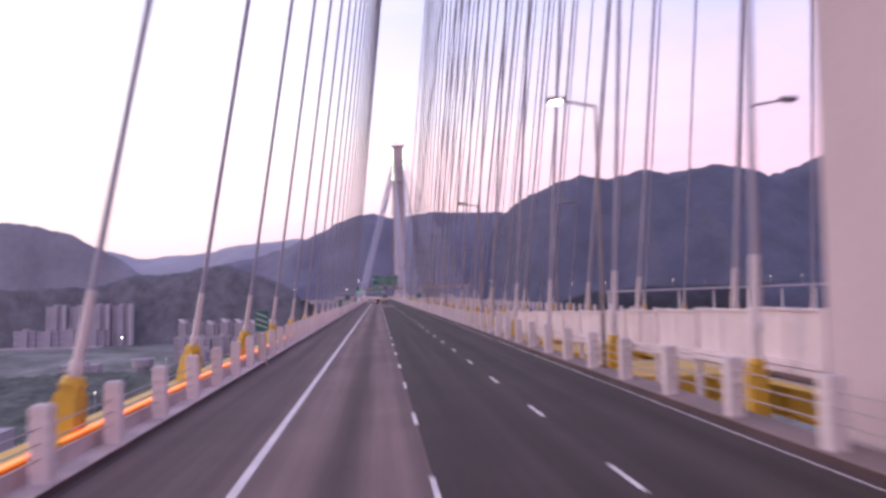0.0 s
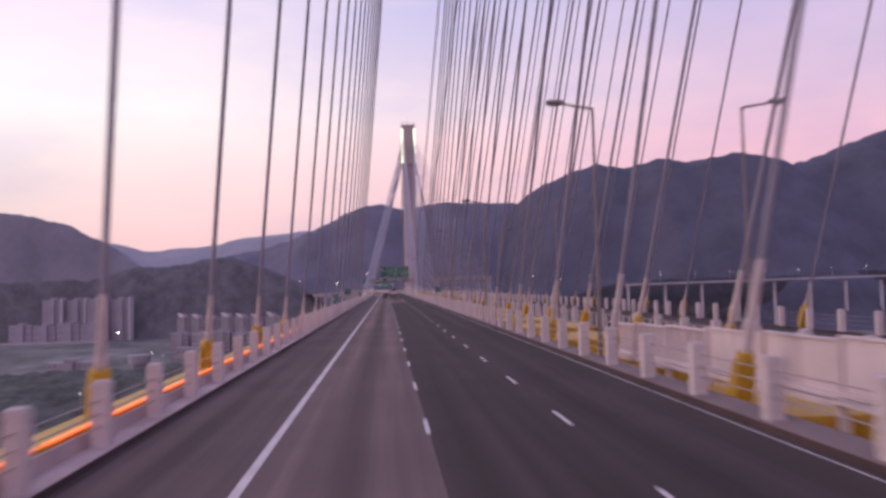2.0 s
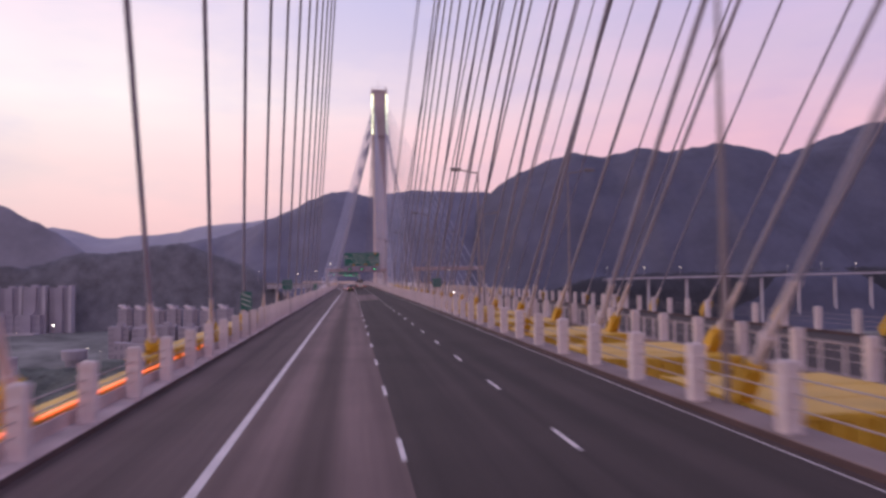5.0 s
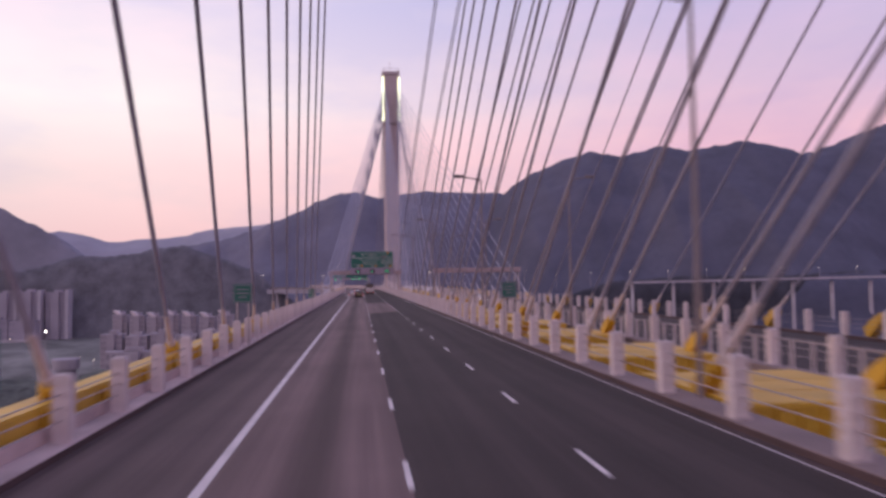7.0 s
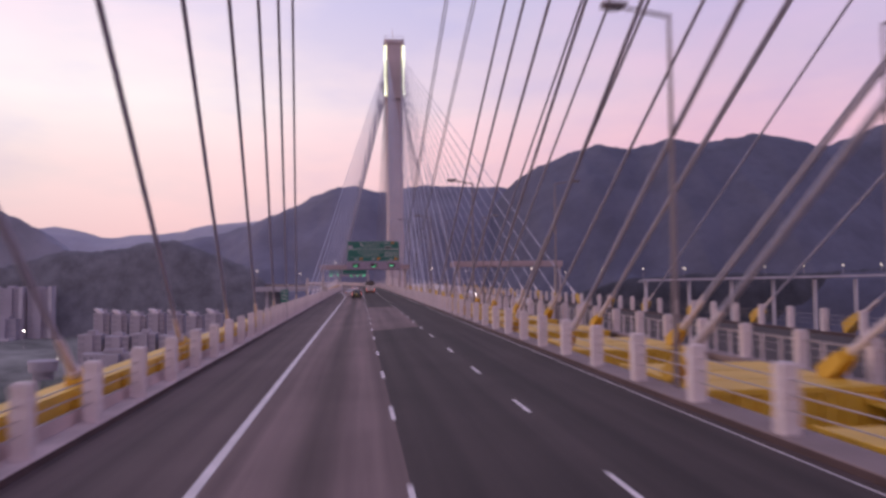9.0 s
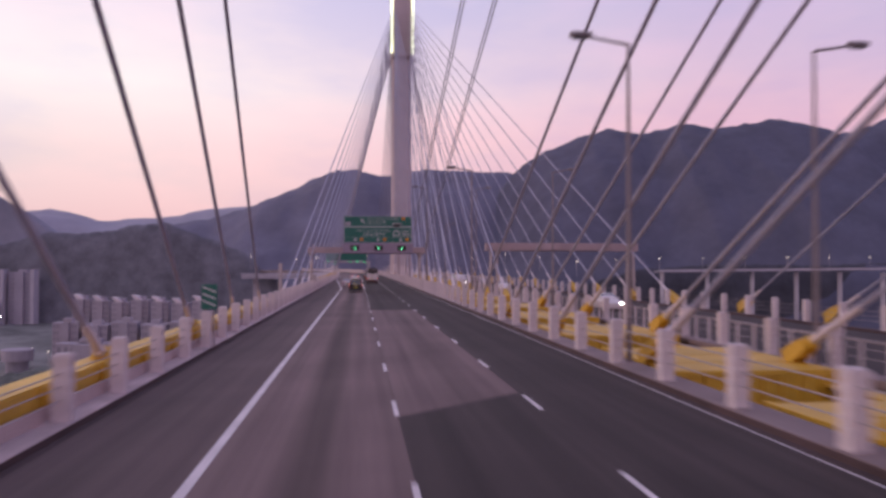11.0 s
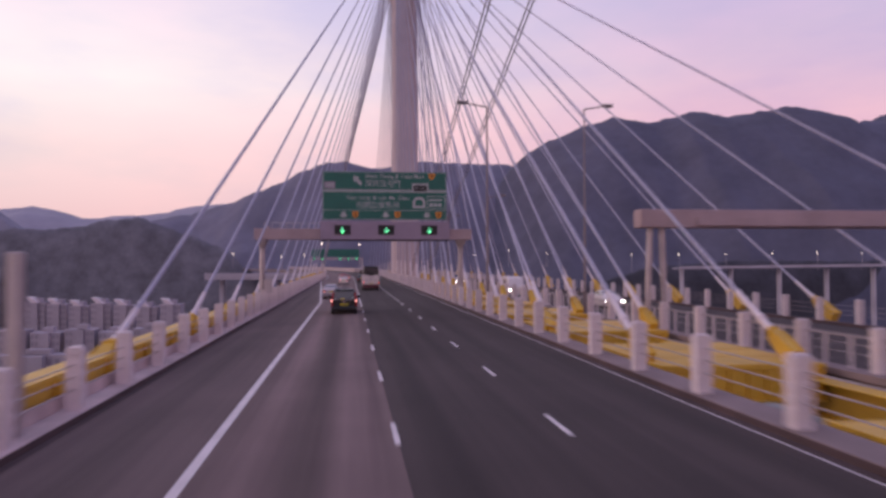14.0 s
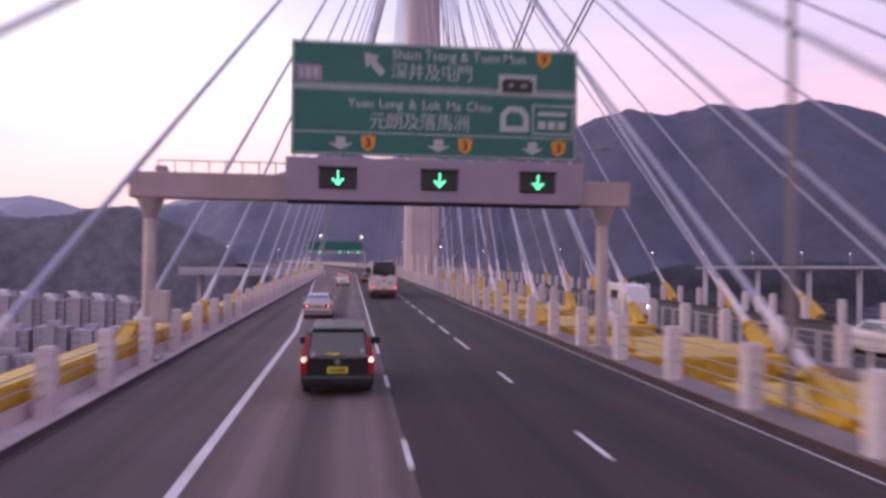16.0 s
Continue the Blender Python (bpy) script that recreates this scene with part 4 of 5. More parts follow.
def mpv(at, turn):
    W = 0.92
    c = thing("people_carrier", "black people carrier with lit red tail lamps", "car", "cars", at=at)
    c.rotation_euler = (0, 0, radians(turn))
    part("body", hull(B(), [(0.0, W * .90, W * .95, 0.30, 0.95, 1.02, W * .93), (0.10, W * .96, W, 0.24, 1.02, 1.08, W * .95), (3.7, W * .96, W, 0.24, 0.98, 1.04, W * .94), (4.5, W * .94, W * .97, 0.24, 0.80, 0.90, W * .86), (4.78, W * .84, W * .88, 0.3, 0.6, 0.68, W * .78)]), BLACKPAINT, c)
    cab = part("cabin", hull(B(), [(0.04, W * .93, W * .94, 1.02, 1.06, 1.10, W * .92), (0.22, W * .93, W * .94, 1.02, 1.10, 1.80, W * .78), (0.5, W * .93, W * .94, 1.02, 1.10, 1.86, W * .78), (2.8, W * .93, W * .94, 1.02, 1.10, 1.84, W * .78), (3.2, W * .93, W * .94, 1.0, 1.08, 1.72, W * .77), (4.1, W * .90, W * .92, 0.96, 0.98, 1.02, W * .86)]), BLACKPAINT, c)
    roof = part("roof", box(B(), -W * .74, W * .74, 0.34, 2.95, 1.835, 1.875, 0.015), BLACKPAINT, c, "black roof panel")
    part("spoiler", box(B(), -W * .72, W * .72, 0.02, 0.36, 1.80, 1.87, 0.02), BLACKPAINT, roof)
    g = B()
    prism(g, [(-W * .80, 1.12), (W * .80, 1.12), (W * .68, 1.75), (-W * .68, 1.75)], "y", 0.0, 0.02)
    for v_ in g.verts:
        v_.co.y += 0.02 + (v_.co.z - 1.06) * 0.24 - 0.02
    rw = part("rear_window", g, GLASS, cab)
    part("window_label", box(B(), -0.30, 0.05, 0.0, 0.02, 1.15, 1.20), PLATE, rw)
    for s, z in ((-1, 1.16), (1, 1.26)):
        part("window_sticker", rod(B(), (s * 0.62, 0.0, z), (s * 0.62, 0.04, z), 0.055, seg=12), SIGNWHITE, rw)
    for s in (-1, 1):
        for y0, y1 in ((0.5, 1.55), (1.65, 2.65), (2.75, 3.6)):
            g = B()
            top = 1.70 if y1 < 3 else 1.55
            prism(g, [(y0, 1.12), (y1, 1.12), (y1 - (0.35 if y1 > 3 else 0), top), (y0, 1.72)], "x", 0, 0.012)
            for v_ in g.verts:
                v_.co.x = s * (W * .95 - (v_.co.z - 1.08) * W * .13) + s * (0.01 if v_.co.x > 0.005 else 0)
            part("side_window", g, GLASS, cab)
        part("window_strip", box(B(), s * W - 0.008, s * W + 0.008, 0.3, 3.3, 1.055, 1.075), CHROME, c)
        part("door_mirror", box(B(), min(s * W, s * (W + 0.24)), max(s * W, s * (W + 0.26)), 3.22, 3.40, 1.06, 1.30, 0.04), BLACKPAINT, c)
        xa, xb = sorted((s * W * .84, s * W * 1.0))
        g = prism(B(), [(xa, 0.62), (xb, 0.62), (xb - max(0, s) * 0.02 + max(0, -s) * 0.02, 1.12), (xb - 0.13 if s > 0 else xb - 0.01 + 0.10, 1.66), (xa + 0.01 - 0.10 if s > 0 else xa + 0.13, 1.66), (xa, 1.12)], "y", -0.02, 0.10)
        for v_ in g.verts:
            v_.co.y += max(0.0, v_.co.z - 1.1) * 0.22
        lamp = part("tail_lamp", g, TAILRED, c, "tall red tail lamp")
        part("lit_bulb", box(B(), xa + 0.02, xb - 0.02, -0.035, 0.05, 0.96, 1.08, 0.02), TAILCORE, lamp)
        for y in (0.95, 3.85):
            wheel(c, s * (W - 0.12), y, 0.34)
    part("tail_trim", prism(B(), [(-W * .85, 1.10), (-0.4, 1.06), (0.4, 1.06), (W * .85, 1.10), (W * .85, 1.125), (0.4, 1.085), (-0.4, 1.085), (-W * .85, 1.125)], "y", -0.02, 0.05), CHROME, c, "chrome strip")
    part("badge", rod(B(), (0, -0.02, 0.96), (0, 0.06, 0.96), 0.075, seg=14), CHROME, c)
    part("bumper", box(B(), -W * .95, W * .95, -0.10, 0.15, 0.30, 0.58, 0.05), BLACKPAINT, c)
    pl = part("number_plate", box(B(), -0.26, 0.26, -0.03, 0.03, 0.66, 0.82, 0.005), PLATE, c, "yellow plate with a dark bar")
    part("plate_bar", box(B(), -0.20, 0.20, -0.037, -0.029, 0.71, 0.77), BLACK, pl)
    c.scale = (1.0, 1.0, 0.93)
    return c


def coach(at):
    c = thing("bus", "white single-deck bus with dark rear window and maroon skirt", "bus", at=at)
    W, H_, L = 1.25, 3.15, 11.0
    part("body", hull(B(), [(0.0, W * .96, W * .97, 0.75, 2.2, 3.0, W * .88), (0.15, W, W, 0.72, 2.3, H_, W * .93), (L - 0.2, W, W, 0.72, 2.3, H_, W * .93), (L, W * .95, W * .97, 0.75, 2.2, 3.0, W * .88)]), WHITEPAINT, c)
    part("skirt", hull(B(), [(-0.02, W * .95, W * .97, 0.36, 0.6, 0.78, W * .97), (L - 0.02, W * .97, W, 0.36, 0.6, 0.78, W)]), MAROON, c, "maroon lower skirt")
    win = part("rear_window", prism(B(), [(-1.02, 2.05), (-0.45, 2.05), (-0.3, 1.92), (0.3, 1.92), (0.45, 2.05), (1.02, 2.05), (1.0, 2.85), (0.85, 2.98), (-0.85, 2.98), (-1.0, 2.85)], "y", -0.05, 0.1), GLASS, c, "dark tinted rear window")
    part("window_pillar", box(B(), -1.14, -1.0, -0.04, 0.1, 1.98, 3.02, 0.02), BLACK, win)
    part("window_pillar", box(B(), 1.0, 1.14, -0.04, 0.1, 1.98, 3.02, 0.02), BLACK, win)
    part("roof_dome", box(B(), -1.05, 1.05, -0.03, 0.4, 2.98, 3.16, 0.05), BLACK, c)
    for s in (-1, 1):
        lamp = part("tail_lamp", box(B(), s * 1.12 - 0.08, s * 1.12 + 0.08, -0.05, 0.1, 0.85, 1.25, 0.02), TAILRED, c)
        part("lit_bulb", box(B(), s * 1.12 - 0.05, s * 1.12 + 0.05, -0.06, 0.0, 0.95, 1.08, 0.01), TAIL, lamp)
        part("marker_lamp", box(B(), s * 1.0 - 0.06, s * 1.0 + 0.06, -0.06, 0.0, 3.02, 3.09), GLASS, c)
        part("vent", rod(B(), (s * 0.62, -0.03, 1.35), (s * 0.62, 0.05, 1.35), 0.12, seg=14), STEEL, c)
        part("door_mirror", box(B(), min(s * 1.25, s * 1.5), max(s * 1.25, s * 1.5), L - 0.3, L - 0.15, 2.0, 2.6, 0.03), BLACK, c)
        for k in range(5):
            part("side_window", box(B(), min(s * 1.235, s * 1.26), max(s * 1.235, s * 1.26), 0.8 + k * 2.0, 2.6 + k * 2.0, 1.7, 2.6), GLASS, c)
        for y in (2.6, 8.4):
            wheel(c, s * 1.1, y, 0.48, 0.28)
    hatch = part("engine_hatch", box(B(), -0.85, 0.85, -0.03, 0.1, 0.85, 1.75, 0.02), WHITEPAINT, c)
    part("hatch_badge", rod(B(), (0, -0.045, 1.55), (0, 0.0, 1.55), 0.10, seg=12), BLACK, hatch)
    pl = part("number_plate", box(B(), -0.26, 0.26, -0.06, 0.0, 0.86, 0.98), PLATE, c)
    part("plate_bar", box(B(), -0.2, 0.2, -0.068, -0.06, 0.90, 0.94), BLACK, pl)
    part("bumper", box(B(), -1.22, 1.22, -0.09, 0.1, 0.42, 0.66, 0.04), MAROON, c)
    c.scale = (0.86, 1.0, 1.0)
    return c


def on_road(x):
    return FALL * x


mpv((-1.35, 293.75, on_road(-1.35)), 0)
saloon("saloon_car", "silver saloon car with lit tail lamps", SILVER, (-2.95, 319.45, on_road(-2.95)))
coach((1.75, 339.95, on_road(1.75)))
saloon("saloon_car", "small white saloon car further along the lane", WHITEPAINT, (-2.1, 373.0, on_road(-2.1)))
saloon("saloon_car", "dark car ahead of the bus with lit tail lamps", BLACKPAINT, (1.2, 382.0, on_road(1.2)))
saloon("saloon_car", "red car far along the bend", REDPAINT, (-1.9, 400.0, on_road(-1.9)))
saloon("saloon_car", "red car further round the bend", REDPAINT, (-2.6, 420.0, on_road(-2.6)))


def opposing(x, y, paint, label, kind="saloon"):
    if kind == "saloon":
        return saloon("saloon_car", label, paint, (2 * MID - x, y, on_road(x) - DROP), lit="front", turn=180)
    c = thing("van", label, "van", "vans", at=(2 * MID - x, y, on_road(x) - DROP))
    part("body", hull(B(), [(0.0, 0.86, 0.9, 0.35, 0.9, 1.0, 0.84), (0.7, 0.9, 0.95, 0.3, 1.1, 2.05, 0.80), (1.4, 0.9, 0.95, 0.3, 1.1, 2.2, 0.82), (4.8, 0.9, 0.95, 0.3, 1.1, 2.2, 0.82)]), paint, c)
    g = B()
    prism(g, [(-0.78, 1.12), (0.78, 1.12), (0.70, 1.9), (-0.70, 1.9)], "y", 0.0, 0.02)
    for v_ in g.verts:
        v_.co.y += 0.08 + (v_.co.z - 1.0) * 0.66 - 0.04
    part("windscreen", g, GLASS, c)
    for s in (-1, 1):
        part("head_lamp", box(B(), s * 0.68 - 0.14, s * 0.68 + 0.14, -0.03, 0.1, 0.72, 0.92, 0.02), HEAD, c)
        part("side_window", box(B(), min(s * 0.90, s * 0.93), max(s * 0.90, s * 0.93), 1.3, 2.6, 1.25, 1.8), GLASS, c)
        for y_ in (0.9, 3.9):
            wheel(c, s * 0.82, y_, 0.34)
    return c


opposing(6.0, 319.95, WHITEPAINT, "white van with lit headlamps on the opposite deck", "van")
opposing(2.0, 304.95, WHITEPAINT, "white car with lit headlamps on the opposite deck")
opposing(5.2, 374.0, SILVER, "silver car with lit headlamps on the opposite deck")
opposing(1.8, 397.0, BLACKPAINT, "dark car with lit headlamps on the opposite deck")
opposing(5.0, 424.0, WHITEPAINT, "white car with lit headlamps behind the far tower")
opposing(2.5, 254.45, WHITEPAINT, "white car with lit headlamps beside the gantry")

# ---- ground, hills and distance ----
def profile(points, x):
    if x <= points[0][0]:
        return points[0][1]
    for (a, za), (b, zb) in zip(points, points[1:]):
        if x <= b:
            s = (x - a) / (b - a)
            s = s * s * (3 - 2 * s) * 0.5 + s * 0.5
            return za + (zb - za) * s
    return points[-1][1]


WEST = [(-539, -42), (-373, 10), (-269, 46), (-189, 62), (-144, 74), (-111, 88), (-81, 100), (-57, 114), (-29, 123), (-8, 125), (12, 122), (25, 117), (47, 121), (81, 127), (120, 126), (157, 125), (192, 124), (230, 123), (300, 118), (420, 60), (520, -40)]
EAST = [(60, -58), (110, 0), (150, 62), (172, 98), (188, 117), (203, 132), (233, 149), (273, 165), (308, 174), (343, 168), (370, 174), (400, 181), (437, 176), (477, 182), (513, 189), (547, 185), (571, 179), (591, 169), (613, 174), (640, 184), (690, 203), (749, 221), (1000, 235), (1500, 215)]
LEFTHILL = [(-1100, 104), (-700, 100), (-447, 94), (-410, 95), (-354, 83), (-323, 67), (-300, 55), (-285, 42), (-268, 30), (-240, 10), (-200, -20), (-150, -58)]
KNOLL = [(-420, -50), (-360, 0), (-310, 22), (-268, 33), (-245, 32), (-221, 34), (-197, 40), (-170, 42), (-156, 36), (-133, 28), (-105, 17), (-83, -2), (-50, -30), (0, -58)]
BACK = [(-2600, 120), (-1700, 170), (-1300, 150), (-1096, 177), (-992, 190), (-900, 170), (-850, 152), (-800, 150), (-738, 160), (-654, 162), (-581, 172), (-520, 190), (-440, 198), (-357, 204), (-290, 214), (-200, 200), (0, 150), (400, 120)]


def hill(name, points, y0, near, far, material, x0, x1, step, rough, label, category="hill", turn=0.0, rows=24, crown=0.0, size=6.0, thin=None):
    """A ridge at about y0 whose slopes run down towards and away from the viewer, with gullies and tree crowns.
    turn: how much nearer it comes to the right; thin: the x below which its near slope is short."""
    xs = np.arange(x0, x1 + 1, step)
    ss = [-(i / rows) for i in range(rows, 0, -1)] + [i / 8.0 for i in range(9)]
    vs, fs = [], []
    for s_ in ss:
        for x in xs:
            crest = y0 * (1.0 - turn * min(1.0, max(0.0, (x - 60.0) / 420.0)))
            k = crest / y0
            reach = near
            if thin is not None:
                reach *= 0.35 + 0.65 * min(1.0, max(0.0, (x - thin) / 50.0))
            y = crest + s_ * (reach if s_ < 0 else far)
            X = x * k
            s = abs(s_)
            top = 3.5 + (profile(points, x) - 3.5) * k
            fall = 0.5 + 0.5 * math.cos(math.pi * s)
            n = noise.fractal(Vector((X / 130.0, y / 130.0, 3.1)), 1.0, 2.0, 5)
            spur = abs(noise.noise(Vector((X / 85.0, y / 420.0, 7.7))))
            z = -58 + (top + 58) * (0.25 * (1 - s) + 0.75 * fall) + (n * 2.6 - spur * 3.0) * rough * s * (1 - s) * 2
            if s < 0.10:
                z += rough * 0.10 * noise.fractal(Vector((X / 16.0, 1.3, 9.0)), 1.0, 2.0, 4)
            if crown and s_ <= 0.0:
                d = noise.voronoi(Vector((X / size, y / size, 0.5)))[0][0]
                z += crown * (max(0.0, 1.0 - 1.1 * d) - 0.5) + crown * 0.5 * noise.noise(Vector((X / 3.1, y / 3.1, 2.0)))
            vs.append((X, y, z))
    w = len(xs)
    for j in range(len(ss) - 1):
        for i in range(w - 1):
            a = j * w + i
            fs.append((a, a + 1, a + w + 1, a + w))
    me = bpy.data.meshes.new(name)
    me.from_pydata(vs, [], fs)
    me.materials.append(material)
    for p in me.polygons:
        p.use_smooth = True
    return tagged(new(name, me), label, category, "hills", "structure")


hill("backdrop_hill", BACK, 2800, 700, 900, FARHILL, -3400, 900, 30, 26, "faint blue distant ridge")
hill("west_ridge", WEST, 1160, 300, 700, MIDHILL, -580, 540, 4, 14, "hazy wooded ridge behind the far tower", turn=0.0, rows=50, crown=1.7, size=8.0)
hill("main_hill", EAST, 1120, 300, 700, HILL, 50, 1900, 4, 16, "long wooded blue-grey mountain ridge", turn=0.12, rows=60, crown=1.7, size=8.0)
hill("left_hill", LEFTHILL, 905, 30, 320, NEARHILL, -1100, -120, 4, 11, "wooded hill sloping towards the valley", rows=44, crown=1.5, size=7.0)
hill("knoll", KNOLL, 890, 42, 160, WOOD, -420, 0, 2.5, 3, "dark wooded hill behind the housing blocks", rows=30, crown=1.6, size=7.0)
WOODLINE = [(-420, -46), (-330, -44), (-260, -46), (-200, -44), (-160, -45), (-130, -40), (-100, -36), (-60, -37), (-20, -58)]
BAND = [(-1100, 30), (-700, 26), (-460, 22), (-400, 18), (-340, 20), (-300, 15), (-262, 16), (-240, 10), (-200, -20)]
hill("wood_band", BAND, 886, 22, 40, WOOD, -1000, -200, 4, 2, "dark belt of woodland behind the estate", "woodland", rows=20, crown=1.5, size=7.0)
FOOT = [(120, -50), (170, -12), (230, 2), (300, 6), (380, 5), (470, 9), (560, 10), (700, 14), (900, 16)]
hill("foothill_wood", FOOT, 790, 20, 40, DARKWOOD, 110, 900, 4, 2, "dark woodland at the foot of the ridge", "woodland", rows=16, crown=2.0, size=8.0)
hill("valley_wood", WOODLINE, 540, 200, 40, VALLEY, -420, -20, 3, 3, "dark green trees along the valley floor", "woodland", rows=70, crown=3.5, size=8.0)

# one ground sheet, which rises from the shore to the valley floor
bm = B()
rows = []
for gy, gz in ((-3000, -60), (330, -58.6), (640, -58), (720, -47), (800, -44), (1200, -43), (6000, -43)):
    rows.append([bm.verts.new((gx, gy, gz)) for gx in (-5000, -600, -300, -100, 100, 5000)])
for a, b in zip(rows, rows[1:]):
    for i in range(5):
        bm.faces.new((a[i], a[i + 1], b[i + 1], b[i]))
solid("ground", bm, LAND, "dim lowland in dusk light", "ground", kind="structure")
bm = B()
vs = [bm.verts.new(p) for p in ((-4000, -2600, -58), (4000, -2600, -58), (4000, 330, -58), (300, 340, -58), (20, 200, -58), (-30, 110, -58), (-300, 70, -58), (-4000, 40, -58))]
bm.faces.new(vs)
solid("water", bm, WATER, "grey harbour water below the bridge", "water", kind="structure")


def block(x, y, w, d, z0, z1, floors, bays, label, group):
    """A block of flats with wings, window bands and roof works."""
    b = thing("apartment_block", label, "building", group, at=(x, y, 0))
    # the far estate takes the copies with haze in the colour
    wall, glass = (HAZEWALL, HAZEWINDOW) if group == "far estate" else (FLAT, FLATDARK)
    body = B()
    box(body, -w / 2, w / 2, -d / 2, d / 2, z0, z1)
    box(body, -w * 0.18, w * 0.18, -d / 2 - w * 0.16, d / 2, z0, z1 + 0.5)
    part("wall", body, wall, b)
    h = (z1 - z0) / floors
    pane = mesh_of("window", box(B(), -0.3 * w / bays, 0.3 * w / bays, -0.05, 0.1, 0.0, h * 0.5), glass)
    for f in range(floors):
        z = z0 + (f + 0.35) * h
        for k in range(bays):
            xa = -w / 2 + (k + 0.5) * w / bays
            if abs(xa) < w * 0.18:
                continue
            o = part("window", pane, glass, b)
            o.location = (xa, -d / 2, z)
    roof = part("roof", box(B(), -w * 0.52, w * 0.52, -d * 0.52, d * 0.52, z1, z1 + 0.5), wall, b)
    part("lift_house", box(B(), -w * 0.16, w * 0.2, -d * 0.2, d * 0.3, z1 + 0.5, z1 + 2.6), wall, roof)
    if group == "near estate" and floors == 10:
        part("roof_fin", prism(B(), [(-w * 0.5, z1 + 3.4), (-w * 0.2, z1 + 3.0), (w * 0.14, z1 + 0.5), (-w * 0.22, z1 + 0.5)], "y", -d * 0.54, d * 0.3), WHITE, roof, "pale slanted roof fin")
    return b


for k in range(7):
    block(-163 + k * 12.4, 664 - k * 5.0, 9.6, 9, -46, -16.5 - (k % 3) * 0.7, 10, 6, "grey-mauve housing tower in a row below the bridge", "near estate")
for k in range(5):
    block(-150 + k * 14.5, 604, 12.5, 9, -46, -26.0 - (k % 2) * 1.2, 6, 7, "lower grey housing slab before the towers", "near estate")
block(-133, 585, 29, 9, -58, -35.0, 4, 9, "long pale low building before the housing", "near estate")
for k in range(4):
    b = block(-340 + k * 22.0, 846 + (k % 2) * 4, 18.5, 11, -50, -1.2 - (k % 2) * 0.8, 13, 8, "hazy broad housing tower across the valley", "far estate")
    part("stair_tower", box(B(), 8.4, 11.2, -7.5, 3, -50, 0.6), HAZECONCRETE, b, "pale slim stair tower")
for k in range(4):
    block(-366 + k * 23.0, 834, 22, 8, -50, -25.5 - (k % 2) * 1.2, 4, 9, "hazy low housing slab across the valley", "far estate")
block(-204, 546, 25, 12, -58, -39.6, 4, 8, "white low-rise block with banded floors in the valley", "shore buildings")
w_ = thing("round_building", "pale round building with an overhanging cap", "building", "shore buildings", at=(-194, 650, 0))
part("base", rod(B(), (0, 0, -58), (0, 0, -50.5), 6.0, 6.0, seg=18), FLATDARK, w_)
part("cap", rod(B(), (0, 0, -50.5), (0, 0, -44.5), 8.2, 8.6, seg=18), FLAT, w_)
part("roof", rod(B(), (0, 0, -44.5), (0, 0, -43.9), 8.9, 8.4, seg=18), FLAT, w_)
for x, y, w, h in ((-62, 210, 10, -36), (-83, 240, 13, -38), (-48, 262, 9, -30), (-100, 305, 16, -40), (-66, 330, 14, -36), (-86, 420, 12, -32), (-150, 300, 20, -44), (-52, 390, 10, -33), (-44, 440, 10, -28)):
    block(x, y, w, w * 0.8, -58, h, 4, 5, "low pale building on the shore", "shore buildings")

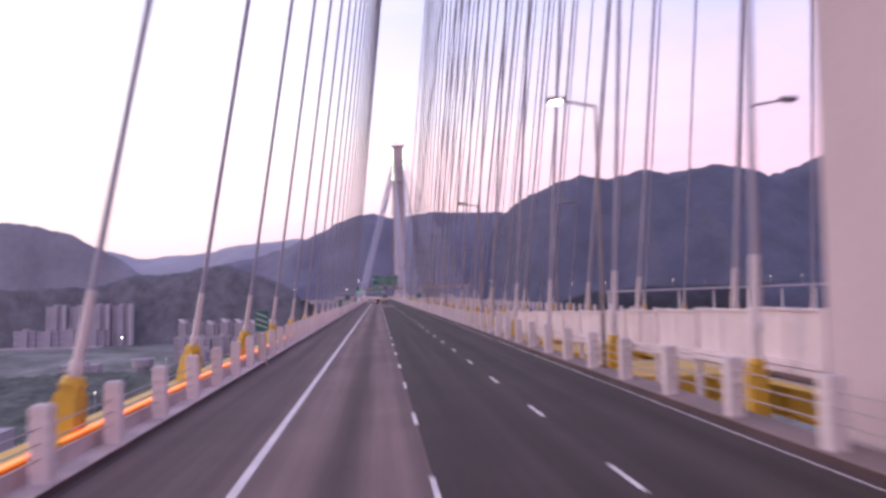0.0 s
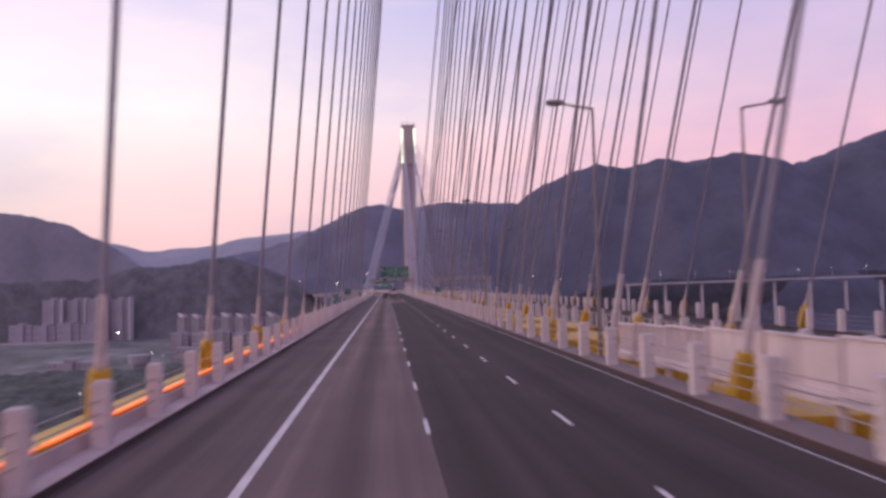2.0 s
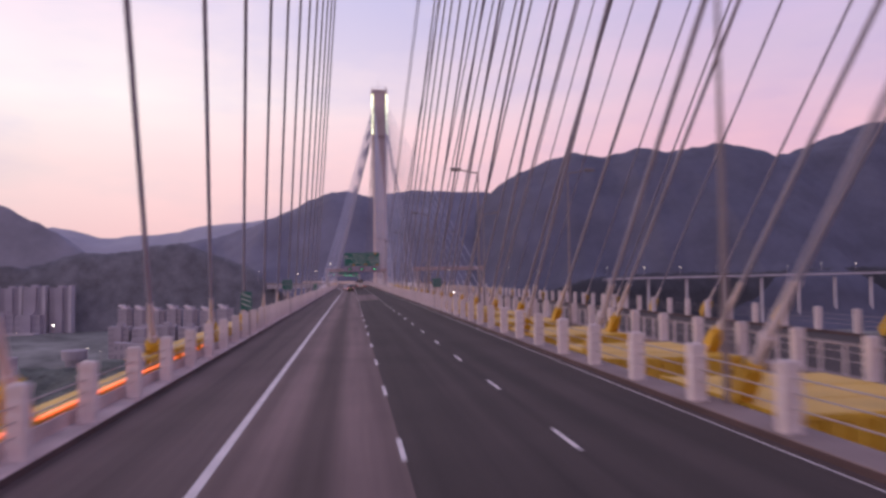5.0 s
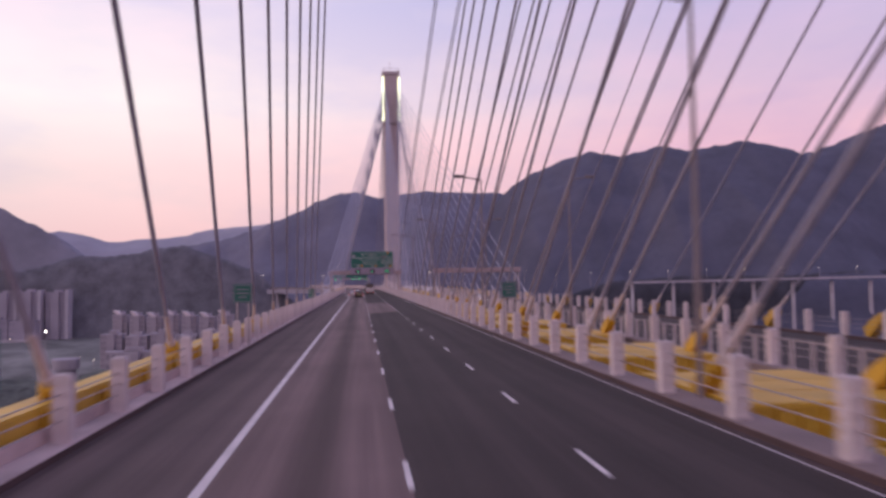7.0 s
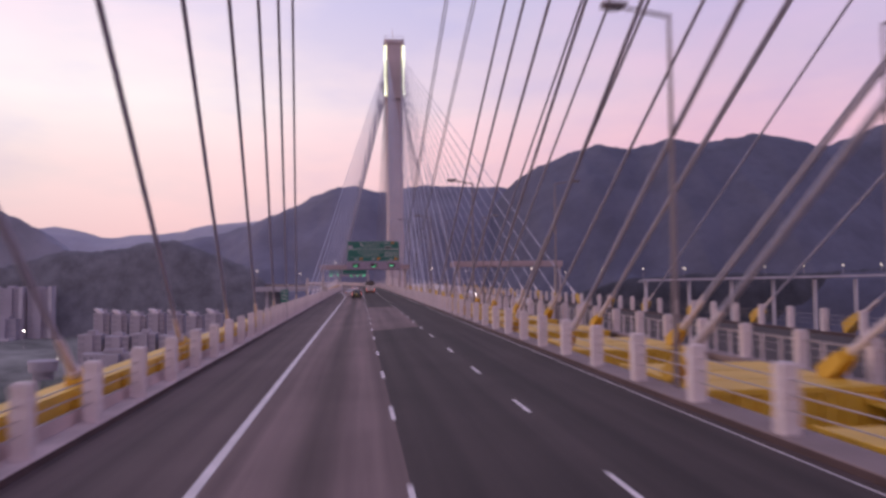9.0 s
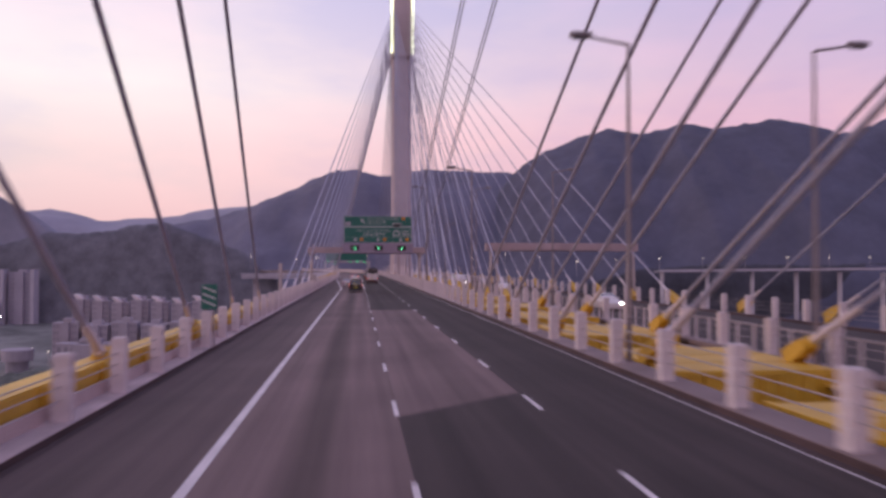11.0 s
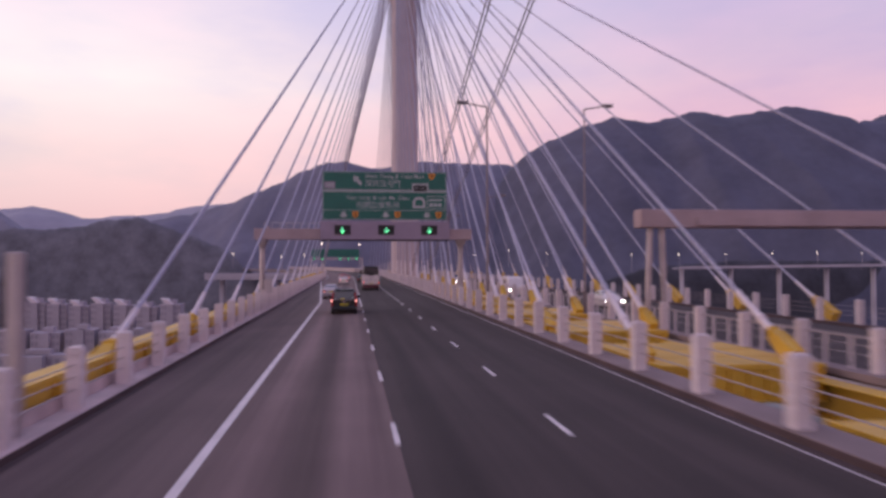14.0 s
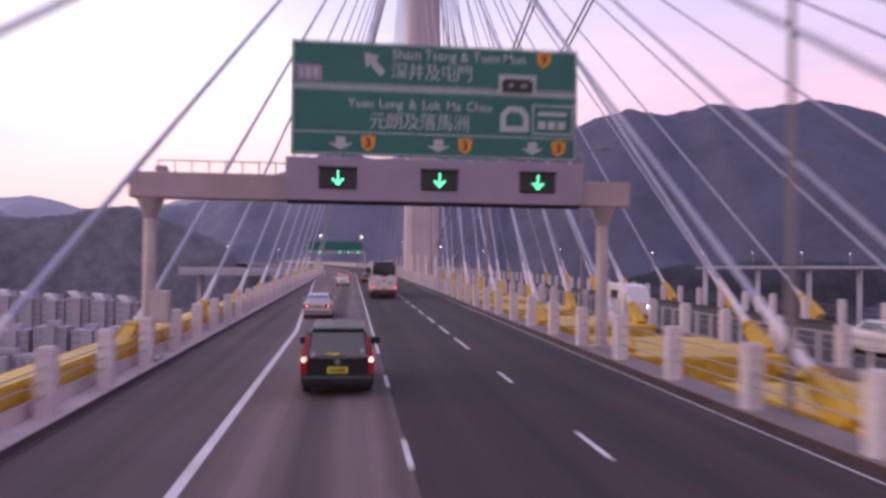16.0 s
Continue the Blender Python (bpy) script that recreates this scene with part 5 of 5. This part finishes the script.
# viaducts
def viaduct(name, x0, x1, y, z, pitch_, label, slope=0.0, thick=2.2, pier=1.6):
    v_ = thing(name, label, "viaduct", "viaducts", "structure")
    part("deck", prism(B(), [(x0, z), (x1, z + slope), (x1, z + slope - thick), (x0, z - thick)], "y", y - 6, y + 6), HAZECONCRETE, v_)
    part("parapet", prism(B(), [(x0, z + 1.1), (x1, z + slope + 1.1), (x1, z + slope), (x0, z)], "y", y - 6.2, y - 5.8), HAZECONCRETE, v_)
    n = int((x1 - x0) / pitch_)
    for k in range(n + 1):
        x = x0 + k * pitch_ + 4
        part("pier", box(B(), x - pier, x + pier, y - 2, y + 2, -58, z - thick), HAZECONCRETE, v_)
    return v_


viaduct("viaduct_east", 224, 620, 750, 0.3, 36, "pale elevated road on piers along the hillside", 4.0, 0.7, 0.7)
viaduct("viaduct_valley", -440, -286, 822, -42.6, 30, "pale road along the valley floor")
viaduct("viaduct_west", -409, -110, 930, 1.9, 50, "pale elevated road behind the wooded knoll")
viaduct("viaduct_near", -42, -11, 470, -0.1, 16, "short pale ramp bridge beside the road", thick=0.8, pier=0.5)


def far_lamp(x, y, z, r, material, label="small lit lamp far away", pole=12.0):
    c = thing("distant_lamp", label, "lamp", "distant lamps", at=(x, y, z))
    part("pole", rod(B(), (0, 0, -pole), (0, 0, -r * 0.5), 0.12, seg=6), STEEL, c)
    bm = B()
    bmesh.ops.create_icosphere(bm, subdivisions=1, radius=r)
    part("bulb", bm, material, c)


for k in range(13):
    far_lamp(190 + k * 34, 745, 9.5 + 0.3 * k, 0.36, WARM)
for x, y, z in ((-283, 925, 18), (-190, 925, 17), (-145, 925, 17), (-94, 868, 12), (-50, 800, 9), (-34, 800, 10), (6, 850, 12), (-25, 890, 12), (40, 900, 18), (60, 800, 12), (90, 800, 10), (120, 820, 14), (150, 820, 12), (170, 780, 8), (-520, 882, 17), (-440, 860, 14)):
    far_lamp(x, y, z, 0.40, WARM)
for x, y, z in ((-150, 420, -44), (-182, 640, -42), (-172, 636, -44), (-300, 815, -41), (-190, 500, -48), (-90, 300, -33), (-60, 300, -40), (-76, 380, -33)):
    far_lamp(x, y, z, 0.28, WARM, "small lit lamp on the shore")
for x, z in ((-18.0, 15.9), (4.4, 15.2)):
    far_lamp(x, 700, z, 0.46, WARM, "bright street lamp on a tall mast round the bend", z + 0.3)
far_lamp(-229.5, 708, -29.1, 0.6, HEAD, "bright flood lamp on a mast in the valley")
